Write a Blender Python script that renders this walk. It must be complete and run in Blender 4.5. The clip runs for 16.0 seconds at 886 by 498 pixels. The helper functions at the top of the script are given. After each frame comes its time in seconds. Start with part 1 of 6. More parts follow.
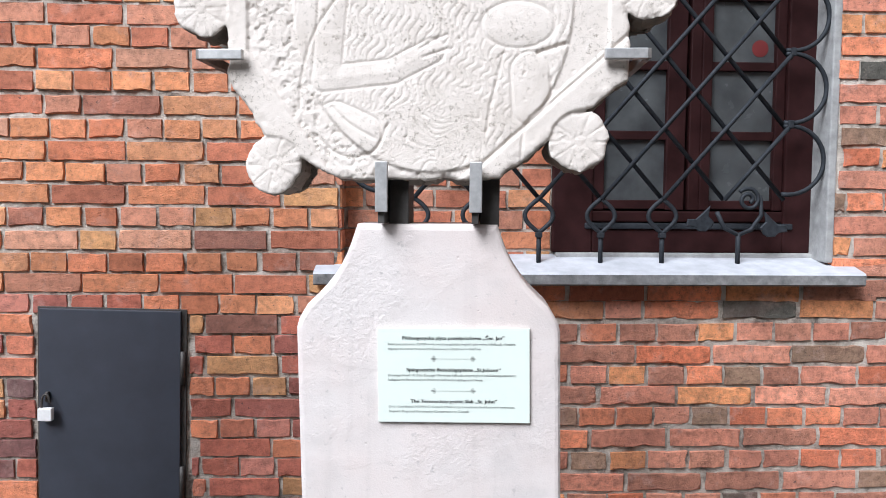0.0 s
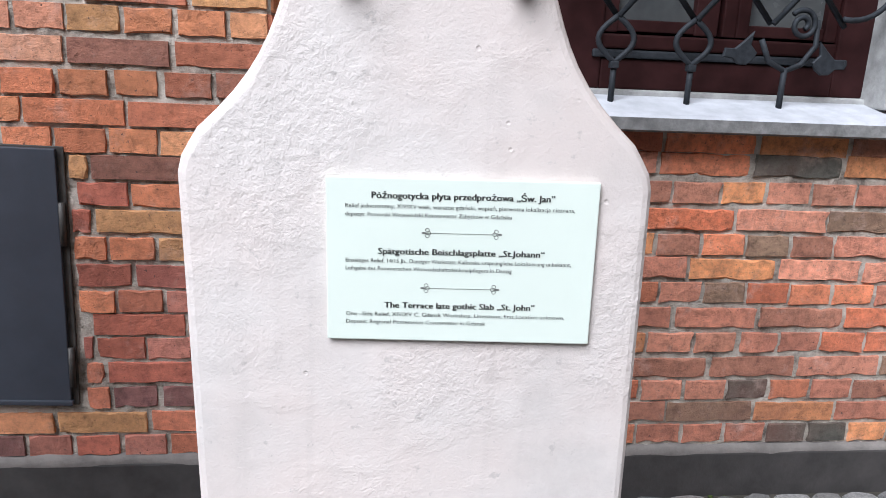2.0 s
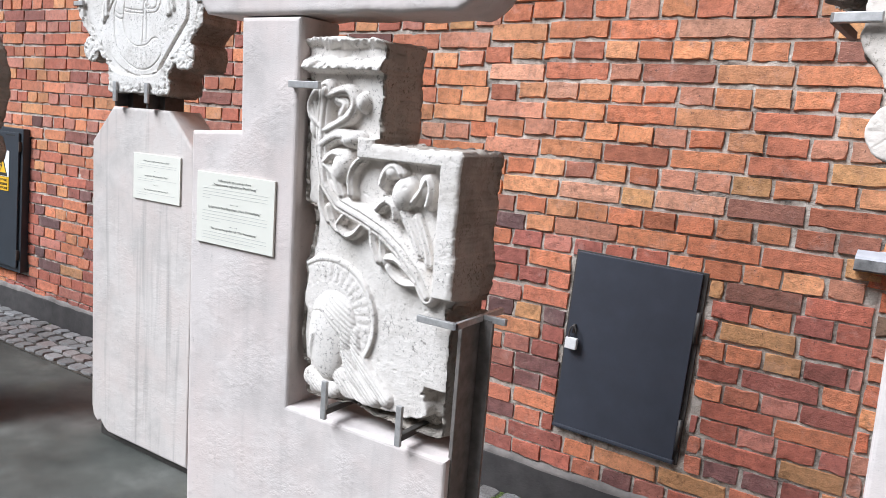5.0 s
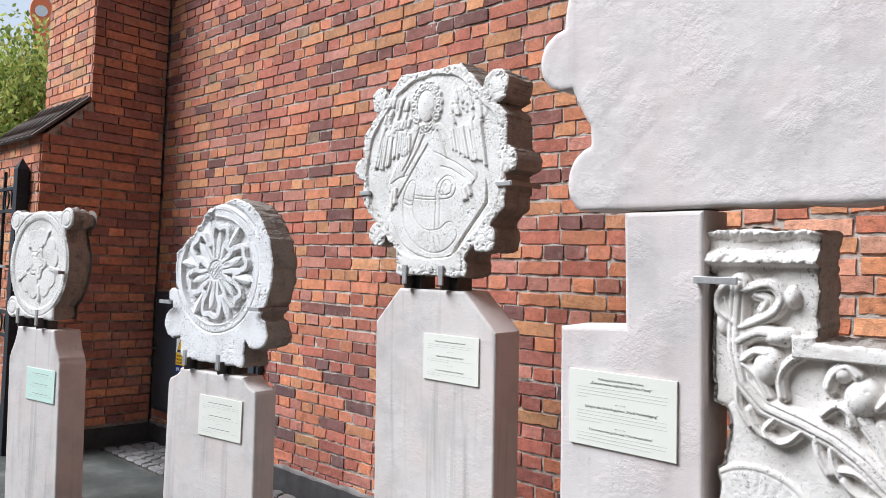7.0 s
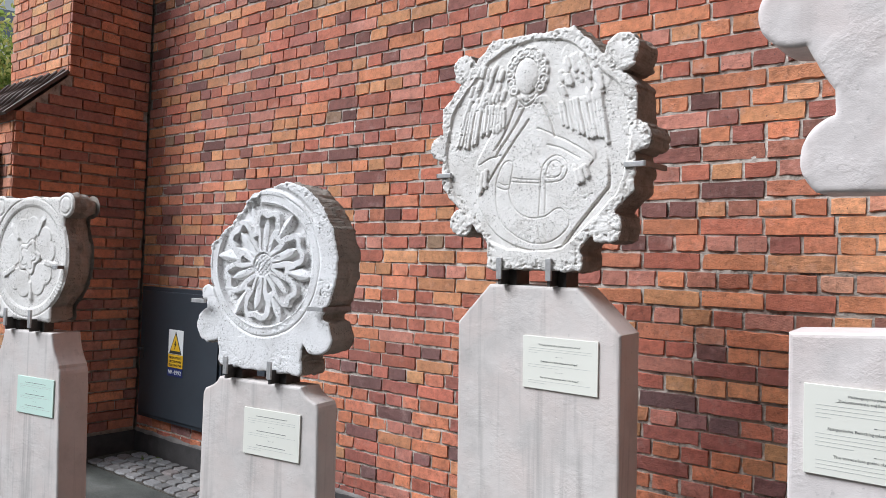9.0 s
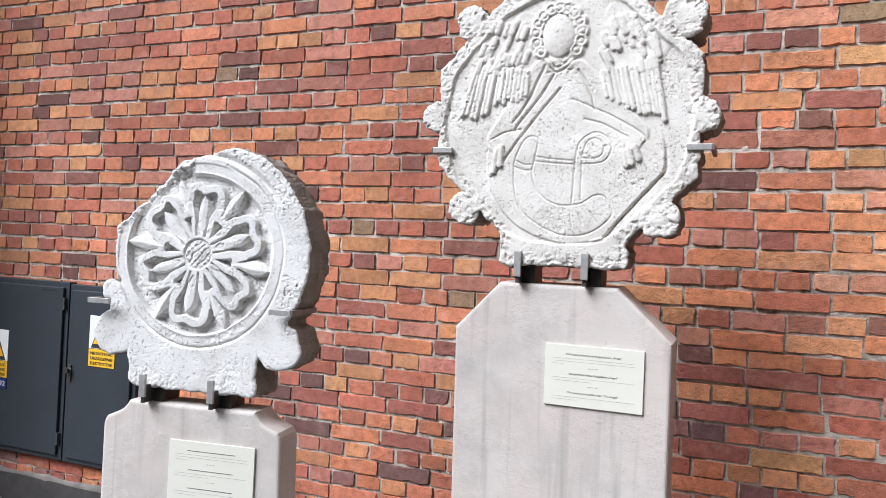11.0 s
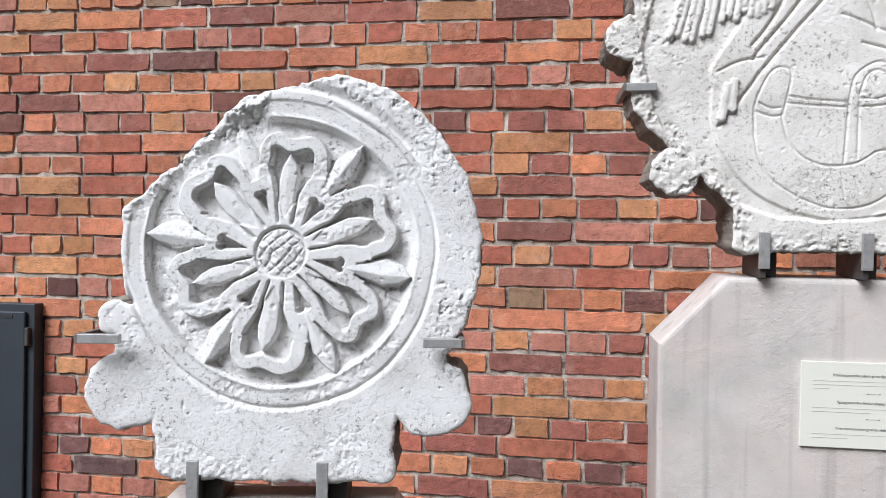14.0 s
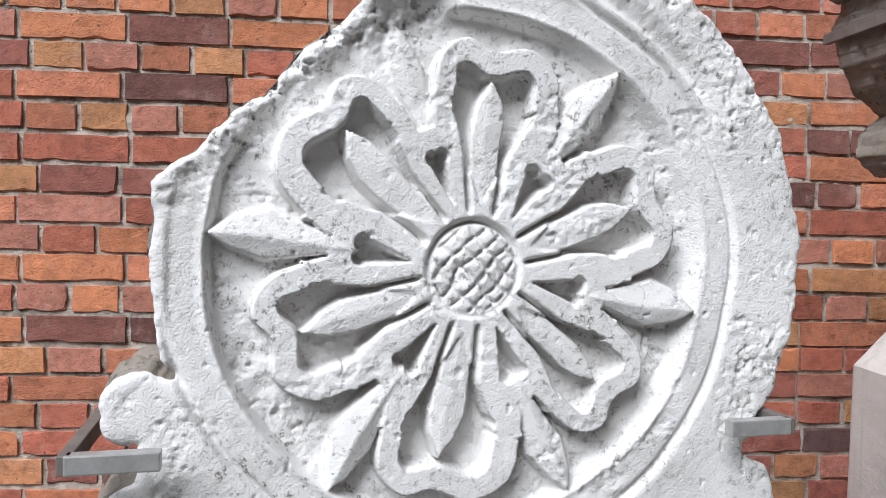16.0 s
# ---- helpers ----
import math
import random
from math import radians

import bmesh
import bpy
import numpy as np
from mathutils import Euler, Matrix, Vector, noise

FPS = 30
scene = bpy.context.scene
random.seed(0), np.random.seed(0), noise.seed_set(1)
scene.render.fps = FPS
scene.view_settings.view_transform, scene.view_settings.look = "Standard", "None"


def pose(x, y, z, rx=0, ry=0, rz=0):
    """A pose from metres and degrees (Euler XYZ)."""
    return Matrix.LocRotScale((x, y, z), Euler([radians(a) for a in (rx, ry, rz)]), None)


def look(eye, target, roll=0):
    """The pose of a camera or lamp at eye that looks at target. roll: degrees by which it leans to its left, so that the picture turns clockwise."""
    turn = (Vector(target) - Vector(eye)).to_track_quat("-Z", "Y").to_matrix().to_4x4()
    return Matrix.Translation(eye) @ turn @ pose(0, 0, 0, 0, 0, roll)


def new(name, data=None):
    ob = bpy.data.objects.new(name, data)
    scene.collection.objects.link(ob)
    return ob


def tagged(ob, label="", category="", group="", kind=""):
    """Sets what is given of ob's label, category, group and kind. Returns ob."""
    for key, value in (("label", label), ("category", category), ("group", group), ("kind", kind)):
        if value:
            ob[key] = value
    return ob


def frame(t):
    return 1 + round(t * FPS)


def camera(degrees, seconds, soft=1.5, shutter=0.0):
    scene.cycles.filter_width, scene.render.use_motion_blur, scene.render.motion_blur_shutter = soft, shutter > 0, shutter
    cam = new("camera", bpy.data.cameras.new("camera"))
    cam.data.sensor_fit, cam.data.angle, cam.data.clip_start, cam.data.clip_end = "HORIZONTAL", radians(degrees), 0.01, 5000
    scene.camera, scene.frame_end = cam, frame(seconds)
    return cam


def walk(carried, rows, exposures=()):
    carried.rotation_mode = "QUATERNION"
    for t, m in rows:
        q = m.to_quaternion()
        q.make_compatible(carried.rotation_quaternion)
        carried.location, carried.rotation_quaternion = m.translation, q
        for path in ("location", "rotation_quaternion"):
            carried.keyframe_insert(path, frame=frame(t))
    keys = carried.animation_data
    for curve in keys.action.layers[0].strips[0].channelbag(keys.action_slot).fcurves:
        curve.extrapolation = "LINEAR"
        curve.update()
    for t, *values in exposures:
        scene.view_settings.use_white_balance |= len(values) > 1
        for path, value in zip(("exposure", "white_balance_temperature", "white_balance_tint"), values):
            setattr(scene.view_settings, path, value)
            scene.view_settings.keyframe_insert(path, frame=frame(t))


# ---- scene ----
cam = camera(61.8, 16.0, soft=0.62)
PATH = [
    (0, (-0.041, 0.009, 1.505), (0.035, 2.004, 1.374), 0.4),
    (0.5, (-0.1, 0.108, 1.466), (0.061, 2.084, 1.201), 1.0),
    (1, (-0.096, 0.328, 1.439), (0.121, 2.281, 1.067), 1.5),
    (1.5, (-0.082, 0.514, 1.418), (0.155, 2.448, 0.965), 2.2),
    (2, (-0.077, 0.604, 1.398), (0.155, 2.522, 0.882), 2.6),
    (2.5, (-0.067, 0.615, 1.395), (0.132, 2.532, 0.862), 2.9),
    (3, (-0.078, 0.527, 1.413), (0.033, 2.459, 0.908), 3.6),
    (3.5, (-0.122, 0.321, 1.445), (-0.183, 2.272, 1.011), 4.6),
    (4, (-0.146, 0.084, 1.469), (-0.548, 2.011, 1.117), 5.2),
    (4.5, (-0.204, -0.07, 1.464), (-0.97, 1.754, 1.167), 5.6),
    (4.7, (-0.201, -0.092, 1.471), (-1.117, 1.662, 1.18), 5.2),
    (5, (-0.243, -0.15, 1.456), (-1.302, 1.527, 1.197), 5.7),
    (5.2, (-0.282, -0.174, 1.457), (-1.436, 1.442, 1.217), 5.7),
    (7.3, (-0.936, -0.544, 1.58), (-2.294, 0.92, 1.675), 2.3),
    (7.5, (-0.99, -0.573, 1.576), (-2.344, 0.895, 1.683), 2.1),
    (8, (-1.193, -0.583, 1.57), (-2.528, 0.902, 1.677), 1.8),
    (8.5, (-1.381, -0.575, 1.571), (-2.677, 0.945, 1.653), 1.8),
    (8.7, (-1.455, -0.581, 1.566), (-2.729, 0.959, 1.634), 1.9),
    (10.8, (-2.338, -0.504, 1.578), (-3.167, 1.316, 1.594), 2.4),
    (11, (-2.438, -0.504, 1.579), (-3.202, 1.344, 1.602), 2.7),
    (11.5, (-2.641, -0.506, 1.583), (-3.261, 1.395, 1.626), 2.7),
    (12, (-2.767, -0.417, 1.583), (-3.279, 1.516, 1.627), 2.4),
    (12.5, (-2.915, -0.266, 1.598), (-3.344, 1.687, 1.644), 1.9),
    (13, (-3.111, -0.191, 1.585), (-3.486, 1.773, 1.617), 1.5),
    (13.5, (-3.399, -0.139, 1.58), (-3.728, 1.834, 1.599), 1.1),
    (14, (-3.575, 0.032, 1.568), (-3.852, 2.013, 1.562), 0.9),
    (14.5, (-3.72, 0.265, 1.6), (-3.92, 2.255, 1.575), 0.7),
    (15, (-3.862, 0.416, 1.585), (-3.958, 2.413, 1.546), 0.6),
    (15.5, (-4.033, 0.54, 1.594), (-4.033, 2.54, 1.557), 0.5),
    (16, (-4.185, 0.664, 1.592), (-3.999, 2.654, 1.538), 1.1),
]
walk(cam, [(t, look(eye, target, roll)) for t, eye, target, roll in PATH], [(0.0, 1.16, 5520.0, 9.8), (2.5, 1.10, 5520.0, 9.9), (5.0, 1.14, 5540.0, 9.5), (7.5, 0.99, 5560.0, 9.2), (8.5, 0.88, 5560.0, 9.2), (11.0, 1.03, 5650.0, 10.0), (13.5, 0.92, 5650.0, 9.6), (16.0, 0.75, 5700.0, 9.0)])

# ---- light: bright overcast sky, soft sun from the street side ----
world = bpy.data.worlds.new("overcast_sky")
scene.world = world
world.use_nodes = True
_wn = world.node_tree.nodes
_sky = _wn.new("ShaderNodeTexSky")
_sky.sky_type, _sky.sun_disc = "NISHITA", False
_sky.sun_elevation, _sky.sun_rotation = radians(46), radians(216)
_sky.air_density, _sky.dust_density, _sky.ozone_density = 1.0, 6.0, 1.0
_wn["Background"].inputs["Strength"].default_value = 0.058
_cloud = _wn.new("ShaderNodeTexNoise")
_cloud.inputs["Scale"].default_value, _cloud.inputs["Detail"].default_value = 2.5, 5.0
_grey = _wn.new("ShaderNodeValToRGB")
_grey.color_ramp.elements[0].color, _grey.color_ramp.elements[1].color = (0.72, 0.73, 0.75, 1), (1, 1, 1, 1)
_thick = _wn.new("ShaderNodeVectorMath")
_thick.operation = "SCALE"
_thick.inputs["Scale"].default_value = 8.2
_over = _wn.new("ShaderNodeMix")
_over.data_type = "RGBA"
_over.inputs[0].default_value = 0.72
_wl = world.node_tree.links
_wl.new(_cloud.outputs[0], _grey.inputs[0])
_wl.new(_grey.outputs[0], _thick.inputs[0])
_wl.new(_sky.outputs[0], _over.inputs[6])
_wl.new(_thick.outputs[0], _over.inputs[7])
_wl.new(_over.outputs[2], _wn["Background"].inputs["Color"])
sun = new("sun", bpy.data.lights.new("sun", "SUN"))
sun.data.energy, sun.data.angle, sun.data.color = 2.85, radians(36), (1.0, 0.96, 0.90)
sun.matrix_world = look((-3.5, -4.8, 6.15), (0, 0, 0))


# ---- materials ----
def material(name, rough=0.8, metal=0.0):
    m = bpy.data.materials.new(name)
    m.use_nodes = True
    b = m.node_tree.nodes["Principled BSDF"]
    b.inputs["Roughness"].default_value, b.inputs["Metallic"].default_value = rough, metal
    return m, m.node_tree, b


def node(nt, kind, ins=None, **props):
    n = nt.nodes.new("ShaderNode" + kind)
    for key, value in props.items():
        set_prop(n, key, value)
    for key, value in (ins or {}).items():
        if isinstance(value, bpy.types.NodeSocket):
            nt.links.new(value, n.inputs[key])
        else:
            n.inputs[key].default_value = value
    return n


def set_prop(n, key, value):
    if key == "operation":
        n.operation = value
    elif key == "data_type":
        n.data_type = value
    elif key == "blend_type":
        n.blend_type = value
    elif key == "feature":
        n.feature = value


def ramp(nt, fac, stops, interp="LINEAR"):
    r = nt.nodes.new("ShaderNodeValToRGB")
    r.color_ramp.interpolation = interp
    els = r.color_ramp.elements
    while len(els) < len(stops):
        els.new(0.5)
    for e, (p, c) in zip(els, stops):
        e.position, e.color = p, (*c, 1) if len(c) == 3 else c
    nt.links.new(fac, r.inputs[0])
    return r.outputs[0]


def grey(v):
    return (v, v, v)


def place(nt):
    return nt.nodes.new("ShaderNodeNewGeometry").outputs["Position"]


def noise_tex(nt, vec, scale, detail=4.0, rough=0.55):
    return node(nt, "TexNoise", {"Vector": vec, "Scale": scale, "Detail": detail, "Roughness": rough}).outputs[0]


def mix(nt, fac, a, b, how="MIX"):
    n = node(nt, "Mix", data_type="RGBA", blend_type=how)
    for key, value in ((0, fac), (6, a), (7, b)):
        if isinstance(value, bpy.types.NodeSocket):
            nt.links.new(value, n.inputs[key])
        else:
            n.inputs[key].default_value = value if key == 0 else (*value, 1)
    return n.outputs[2]


def calc(nt, how, a, b=0.0):
    n = node(nt, "Math", operation=how)
    for key, value in ((0, a), (1, b)):
        if isinstance(value, bpy.types.NodeSocket):
            nt.links.new(value, n.inputs[key])
        else:
            n.inputs[key].default_value = value
    return n.outputs[0]


def bump(nt, bsdf, height, strength=0.5, dist=0.01):
    n = node(nt, "Bump", {"Height": height, "Strength": strength, "Distance": dist})
    nt.links.new(n.outputs[0], bsdf.inputs["Normal"])


BRICKS = [(0.00, (0.602, 0.233, 0.110)), (0.14, (0.521, 0.179, 0.087)), (0.26, (0.634, 0.289, 0.138)),
          (0.38, (0.561, 0.246, 0.150)), (0.47, (0.466, 0.161, 0.088)), (0.57, (0.619, 0.254, 0.114)),
          (0.70, (0.352, 0.140, 0.088)), (0.74, (0.587, 0.303, 0.130)), (0.82, (0.539, 0.187, 0.090)),
          (0.925, (0.288, 0.126, 0.087)), (0.95, (0.634, 0.316, 0.198)), (0.99, (0.328, 0.219, 0.119))]
MIXED_BRICKS = [(0.00, (0.537, 0.199, 0.107)), (0.14, (0.424, 0.134, 0.081)), (0.28, (0.572, 0.268, 0.121)),
                (0.38, (0.481, 0.199, 0.138)), (0.50, (0.333, 0.116, 0.083)), (0.60, (0.572, 0.217, 0.102)),
                (0.72, (0.232, 0.089, 0.067)), (0.78, (0.532, 0.237, 0.106)), (0.86, (0.444, 0.144, 0.083)),
                (0.935, (0.162, 0.069, 0.056)), (0.985, (0.301, 0.186, 0.110))]
OLD_BRICKS = [(0.00, (0.745, 0.258, 0.130)), (0.18, (0.576, 0.230, 0.147)), (0.34, (0.756, 0.321, 0.138)),
              (0.48, (0.459, 0.202, 0.130)), (0.62, (0.756, 0.321, 0.207)), (0.78, (0.643, 0.194, 0.095)),
              (0.90, (0.338, 0.212, 0.138)), (0.97, (0.110, 0.102, 0.084))]
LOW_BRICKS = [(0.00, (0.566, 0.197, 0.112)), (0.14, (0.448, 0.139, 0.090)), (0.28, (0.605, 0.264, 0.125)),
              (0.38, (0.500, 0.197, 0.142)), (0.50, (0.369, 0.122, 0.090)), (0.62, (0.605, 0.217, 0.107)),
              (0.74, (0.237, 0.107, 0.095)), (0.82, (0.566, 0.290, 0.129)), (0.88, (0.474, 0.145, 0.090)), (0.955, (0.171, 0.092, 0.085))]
DARK_BRICKS = [(0.00, (0.552, 0.214, 0.118)), (0.30, (0.442, 0.166, 0.103)), (0.55, (0.648, 0.256, 0.131)),
               (0.75, (0.331, 0.138, 0.103)), (0.90, (0.510, 0.221, 0.152))]


def brick_material(name, joined, stops=BRICKS, lime=0.35, mottle=1.25, grime=0.30):
    m, nt, b = material(name, 0.88)
    p = place(nt)
    if joined:
        rnd = nt.nodes.new("ShaderNodeNewGeometry").outputs["Random Per Island"]
    else:
        rnd = nt.nodes.new("ShaderNodeObjectInfo").outputs["Random"]
    base = ramp(nt, rnd, stops, "CONSTANT")
    shade = calc(nt, "FRACT", calc(nt, "MULTIPLY", rnd, 37.7))
    base = mix(nt, 1.0, base, ramp(nt, shade, [(0, grey(0.78)), (1, grey(1.18))]), "MULTIPLY")
    cloud = noise_tex(nt, p, 27, 8, 0.78)
    base = mix(nt, 1.0, base, ramp(nt, cloud, [(0.30, grey(1 - 0.42 * mottle)), (0.50, grey(1.0)), (0.70, grey(1 + 0.26 * mottle))]), "MULTIPLY")
    blotch = noise_tex(nt, p, 5.5, 5, 0.65)
    base = mix(nt, 1.0, base, ramp(nt, blotch, [(0.32, grey(0.80)), (0.50, grey(1.0)), (0.68, grey(1.12))]), "MULTIPLY")
    area = noise_tex(nt, p, 1.7, 3)
    base = mix(nt, ramp(nt, area, [(0.45, grey(0.0)), (0.70, grey(grime))]), base, (0.24, 0.10, 0.072))
    chalk = ramp(nt, noise_tex(nt, p, 9, 8, 0.72), [(0.55, grey(0)), (0.72, grey(lime))])
    base = mix(nt, chalk, base, (0.62, 0.44, 0.38))
    soot = ramp(nt, noise_tex(nt, p, 75, 4, 0.75), [(0.635, grey(0)), (0.68, grey(0.85))])
    base = mix(nt, soot, base, (0.07, 0.045, 0.04))
    nt.links.new(base, b.inputs["Base Color"])
    fine = noise_tex(nt, p, 230, 4, 0.7)
    mid = noise_tex(nt, p, 38, 5, 0.6)
    bump(nt, b, calc(nt, "ADD", calc(nt, "MULTIPLY", fine, 0.5), mid), 1.0, 0.008)
    return m


def mortar_material():
    m, nt, b = material("lime_mortar", 0.95)
    p = place(nt)
    base = ramp(nt, noise_tex(nt, p, 14, 8, 0.7), [(0.32, (0.12, 0.10, 0.085)), (0.47, (0.44, 0.385, 0.325)), (0.68, (0.68, 0.62, 0.545))])
    dirt = ramp(nt, noise_tex(nt, p, 2.2, 4), [(0.52, grey(0)), (0.78, grey(0.45))])
    nt.links.new(mix(nt, dirt, base, (0.22, 0.17, 0.14)), b.inputs["Base Color"])
    bump(nt, b, calc(nt, "ADD", noise_tex(nt, p, 150, 4, 0.75), noise_tex(nt, p, 42, 4)), 0.8, 0.009)
    return m


def stone_material(name, light, dark, stain, pits=1.0):
    m, nt, b = material(name, 0.93)
    p = place(nt)
    base = ramp(nt, noise_tex(nt, p, 7, 8, 0.65), [(0.28, dark), (0.52, light), (0.8, tuple(min(1, c * 1.08) for c in light))])
    fleck = ramp(nt, noise_tex(nt, p, 110, 6, 0.8), [(0.545, grey(0)), (0.61, grey(0.9))])
    patch = ramp(nt, noise_tex(nt, p, 9, 5, 0.6), [(0.42, grey(0.08)), (0.60, grey(1.0))])
    base = mix(nt, calc(nt, "MULTIPLY", fleck, patch), base, stain)
    nt.links.new(base, b.inputs["Base Color"])
    pit = ramp(nt, noise_tex(nt, p, 120, 4, 0.8), [(0.33, grey(0)), (0.41, grey(1))])
    worn = calc(nt, "MULTIPLY", noise_tex(nt, p, 60, 6, 0.75), patch)
    h = calc(nt, "ADD", calc(nt, "MULTIPLY", pit, 0.55), calc(nt, "ADD", calc(nt, "MULTIPLY", worn, 0.9), calc(nt, "MULTIPLY", noise_tex(nt, p, 420, 3), 0.40)))
    bump(nt, b, h, min(1.0, 0.5 * pits), 0.006)
    return m


def concrete_material(name, tone, rough_patches=1.0, streaks=0.16):
    m, nt, b = material(name, 0.82)
    p = place(nt)
    base = ramp(nt, noise_tex(nt, p, 3.2, 8, 0.7), [(0.30, tuple(c * 0.74 for c in tone)), (0.52, tone), (0.78, tuple(min(1, c * 1.07) for c in tone))])
    cool = ramp(nt, noise_tex(nt, p, 5.1, 3), [(0.42, grey(0)), (0.66, grey(0.6))])
    base = mix(nt, cool, base, (tone[0] * 1.02, tone[1] * 0.95, tone[2] * 0.93))
    # run-off streaks, long in z
    sep = node(nt, "Mapping", {"Vector": p, "Scale": (26.0, 26.0, 0.9)}).outputs[0]
    streak = ramp(nt, noise_tex(nt, sep, 1.0, 3), [(0.54, grey(0)), (0.72, grey(streaks))])
    base = mix(nt, streak, base, tuple(c * 0.5 for c in tone))
    spots = ramp(nt, noise_tex(nt, p, 60, 3, 0.7), [(0.64, grey(0)), (0.72, grey(0.5))])
    base = mix(nt, spots, base, tuple(c * 0.6 for c in tone))
    nt.links.new(base, b.inputs["Base Color"])
    mask = ramp(nt, noise_tex(nt, p, 6.5, 3), [(0.46, grey(0.12)), (0.60, grey(1))])
    rough = calc(nt, "MULTIPLY", noise_tex(nt, p, 85, 5, 0.65), mask)
    hole = node(nt, "TexVoronoi", {"Vector": p, "Scale": 22.0}).outputs["Distance"]
    hole = ramp(nt, hole, [(0.03, grey(0)), (0.06, grey(1))])
    h = calc(nt, "ADD", calc(nt, "MULTIPLY", rough, 0.9 * rough_patches), calc(nt, "ADD", calc(nt, "MULTIPLY", hole, 0.25), calc(nt, "MULTIPLY", noise_tex(nt, p, 300, 3), 0.18)))
    bump(nt, b, h, 0.55, 0.006)
    return m


def plain_material(name, colour, rough=0.6, metal=0.0, vary=0.15, scale=30.0, relief=0.1, dist=0.002):
    m, nt, b = material(name, rough, metal)
    p = place(nt)
    n1 = noise_tex(nt, p, scale, 5, 0.6)
    lo, hi = tuple(c * (1 - vary) for c in colour), tuple(min(1, c * (1 + vary)) for c in colour)
    base = ramp(nt, n1, [(0.3, lo), (0.7, hi)])
    base = mix(nt, ramp(nt, noise_tex(nt, p, scale * 0.12, 3), [(0.4, grey(0)), (0.75, grey(vary * 1.5))]), base, tuple(c * 0.7 for c in colour))
    nt.links.new(base, b.inputs["Base Color"])
    if relief:
        bump(nt, b, noise_tex(nt, p, scale * 6, 4, 0.6), relief, dist)
    return m


def cobble_material():
    m, nt, b = material("granite_setts", 0.75)
    p = place(nt)
    rnd = nt.nodes.new("ShaderNodeObjectInfo").outputs["Random"]
    isl = nt.nodes.new("ShaderNodeNewGeometry").outputs["Random Per Island"]
    r = calc(nt, "FRACT", calc(nt, "ADD", rnd, isl))
    base = ramp(nt, r, [(0, (0.11, 0.105, 0.10)), (0.3, (0.20, 0.195, 0.19)), (0.6, (0.15, 0.14, 0.13)), (0.85, (0.28, 0.27, 0.26)), (1, (0.18, 0.14, 0.125))])
    sp = ramp(nt, noise_tex(nt, p, 130, 4, 0.8), [(0.35, grey(0.6)), (0.65, grey(1.3))])
    base = mix(nt, 1.0, base, sp, "MULTIPLY")
    nt.links.new(base, b.inputs["Base Color"])
    bump(nt, b, calc(nt, "ADD", noise_tex(nt, p, 40, 4), calc(nt, "MULTIPLY", noise_tex(nt, p, 260, 3), 0.4)), 0.7, 0.006)
    return m


def ground_material():
    m, nt, b = material("worn_asphalt", 0.7)
    p = place(nt)
    base = ramp(nt, noise_tex(nt, p, 2.4, 8, 0.62), [(0.3, (0.030, 0.032, 0.027)), (0.52, (0.070, 0.072, 0.062)), (0.72, (0.150, 0.150, 0.135))])
    moss = ramp(nt, noise_tex(nt, p, 3.3, 6, 0.7), [(0.58, grey(0)), (0.74, grey(0.55))])
    base = mix(nt, moss, base, (0.085, 0.095, 0.055))
    grit = ramp(nt, noise_tex(nt, p, 240, 3, 0.8), [(0.35, grey(0.6)), (0.65, grey(1.35))])
    base = mix(nt, 1.0, base, grit, "MULTIPLY")
    nt.links.new(base, b.inputs["Base Color"])
    nt.links.new(ramp(nt, noise_tex(nt, p, 1.6, 4), [(0.35, grey(0.45)), (0.65, grey(0.85))]), b.inputs["Roughness"])
    bump(nt, b, calc(nt, "ADD", noise_tex(nt, p, 330, 3, 0.7), noise_tex(nt, p, 12, 5)), 0.5, 0.006)
    return m


M_BRICK = brick_material("old_brick", True)
M_BRICK1 = brick_material("old_brick_single", False)
M_BRICK_W = brick_material("mixed_brick", True, MIXED_BRICKS, 0.30, 1.0)
M_BRICK_O = brick_material("older_brick", True, OLD_BRICKS, 0.50, 1.6, 0.60)
M_BRICK_O1 = brick_material("older_brick_single", False, OLD_BRICKS, 0.50, 1.6, 0.60)
M_BRICK_D = brick_material("buttress_brick", True, DARK_BRICKS)
M_BRICK_D1 = brick_material("buttress_brick_single", False, DARK_BRICKS)
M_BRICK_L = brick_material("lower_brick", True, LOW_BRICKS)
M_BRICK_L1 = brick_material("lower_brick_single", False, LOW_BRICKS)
M_MORTAR = mortar_material()
M_STONE = stone_material("white_limestone", (0.76, 0.744, 0.728), (0.62, 0.60, 0.578), (0.17, 0.15, 0.13))
M_STONE_PALE = stone_material("pale_beige_limestone", (0.735, 0.703, 0.658), (0.56, 0.525, 0.478), (0.16, 0.14, 0.115))
# slab sides and backs: darker, more pitted limestone than the carved fronts
M_STONE_SIDE = stone_material("dark_limestone_side", (0.29, 0.255, 0.215), (0.15, 0.13, 0.11), (0.06, 0.053, 0.046), 1.6)
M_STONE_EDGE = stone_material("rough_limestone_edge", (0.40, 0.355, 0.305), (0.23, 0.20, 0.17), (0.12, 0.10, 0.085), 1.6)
M_STONE_WARM = stone_material("cream_limestone", (0.68, 0.612, 0.548), (0.58, 0.515, 0.452), (0.30, 0.26, 0.21), 0.6)
M_STONE_GREY = stone_material("grey_limestone", (0.72, 0.675, 0.625), (0.55, 0.505, 0.455), (0.17, 0.15, 0.13))
M_CONC = concrete_material("pale_cast_concrete", (0.615, 0.560, 0.530))
M_CONC2 = concrete_material("grey_cast_concrete", (0.575, 0.530, 0.495), 0.8, 0.55)
M_STEEL = plain_material("galvanised_steel", (0.44, 0.43, 0.42), 0.45, 0.5, 0.2, 60)
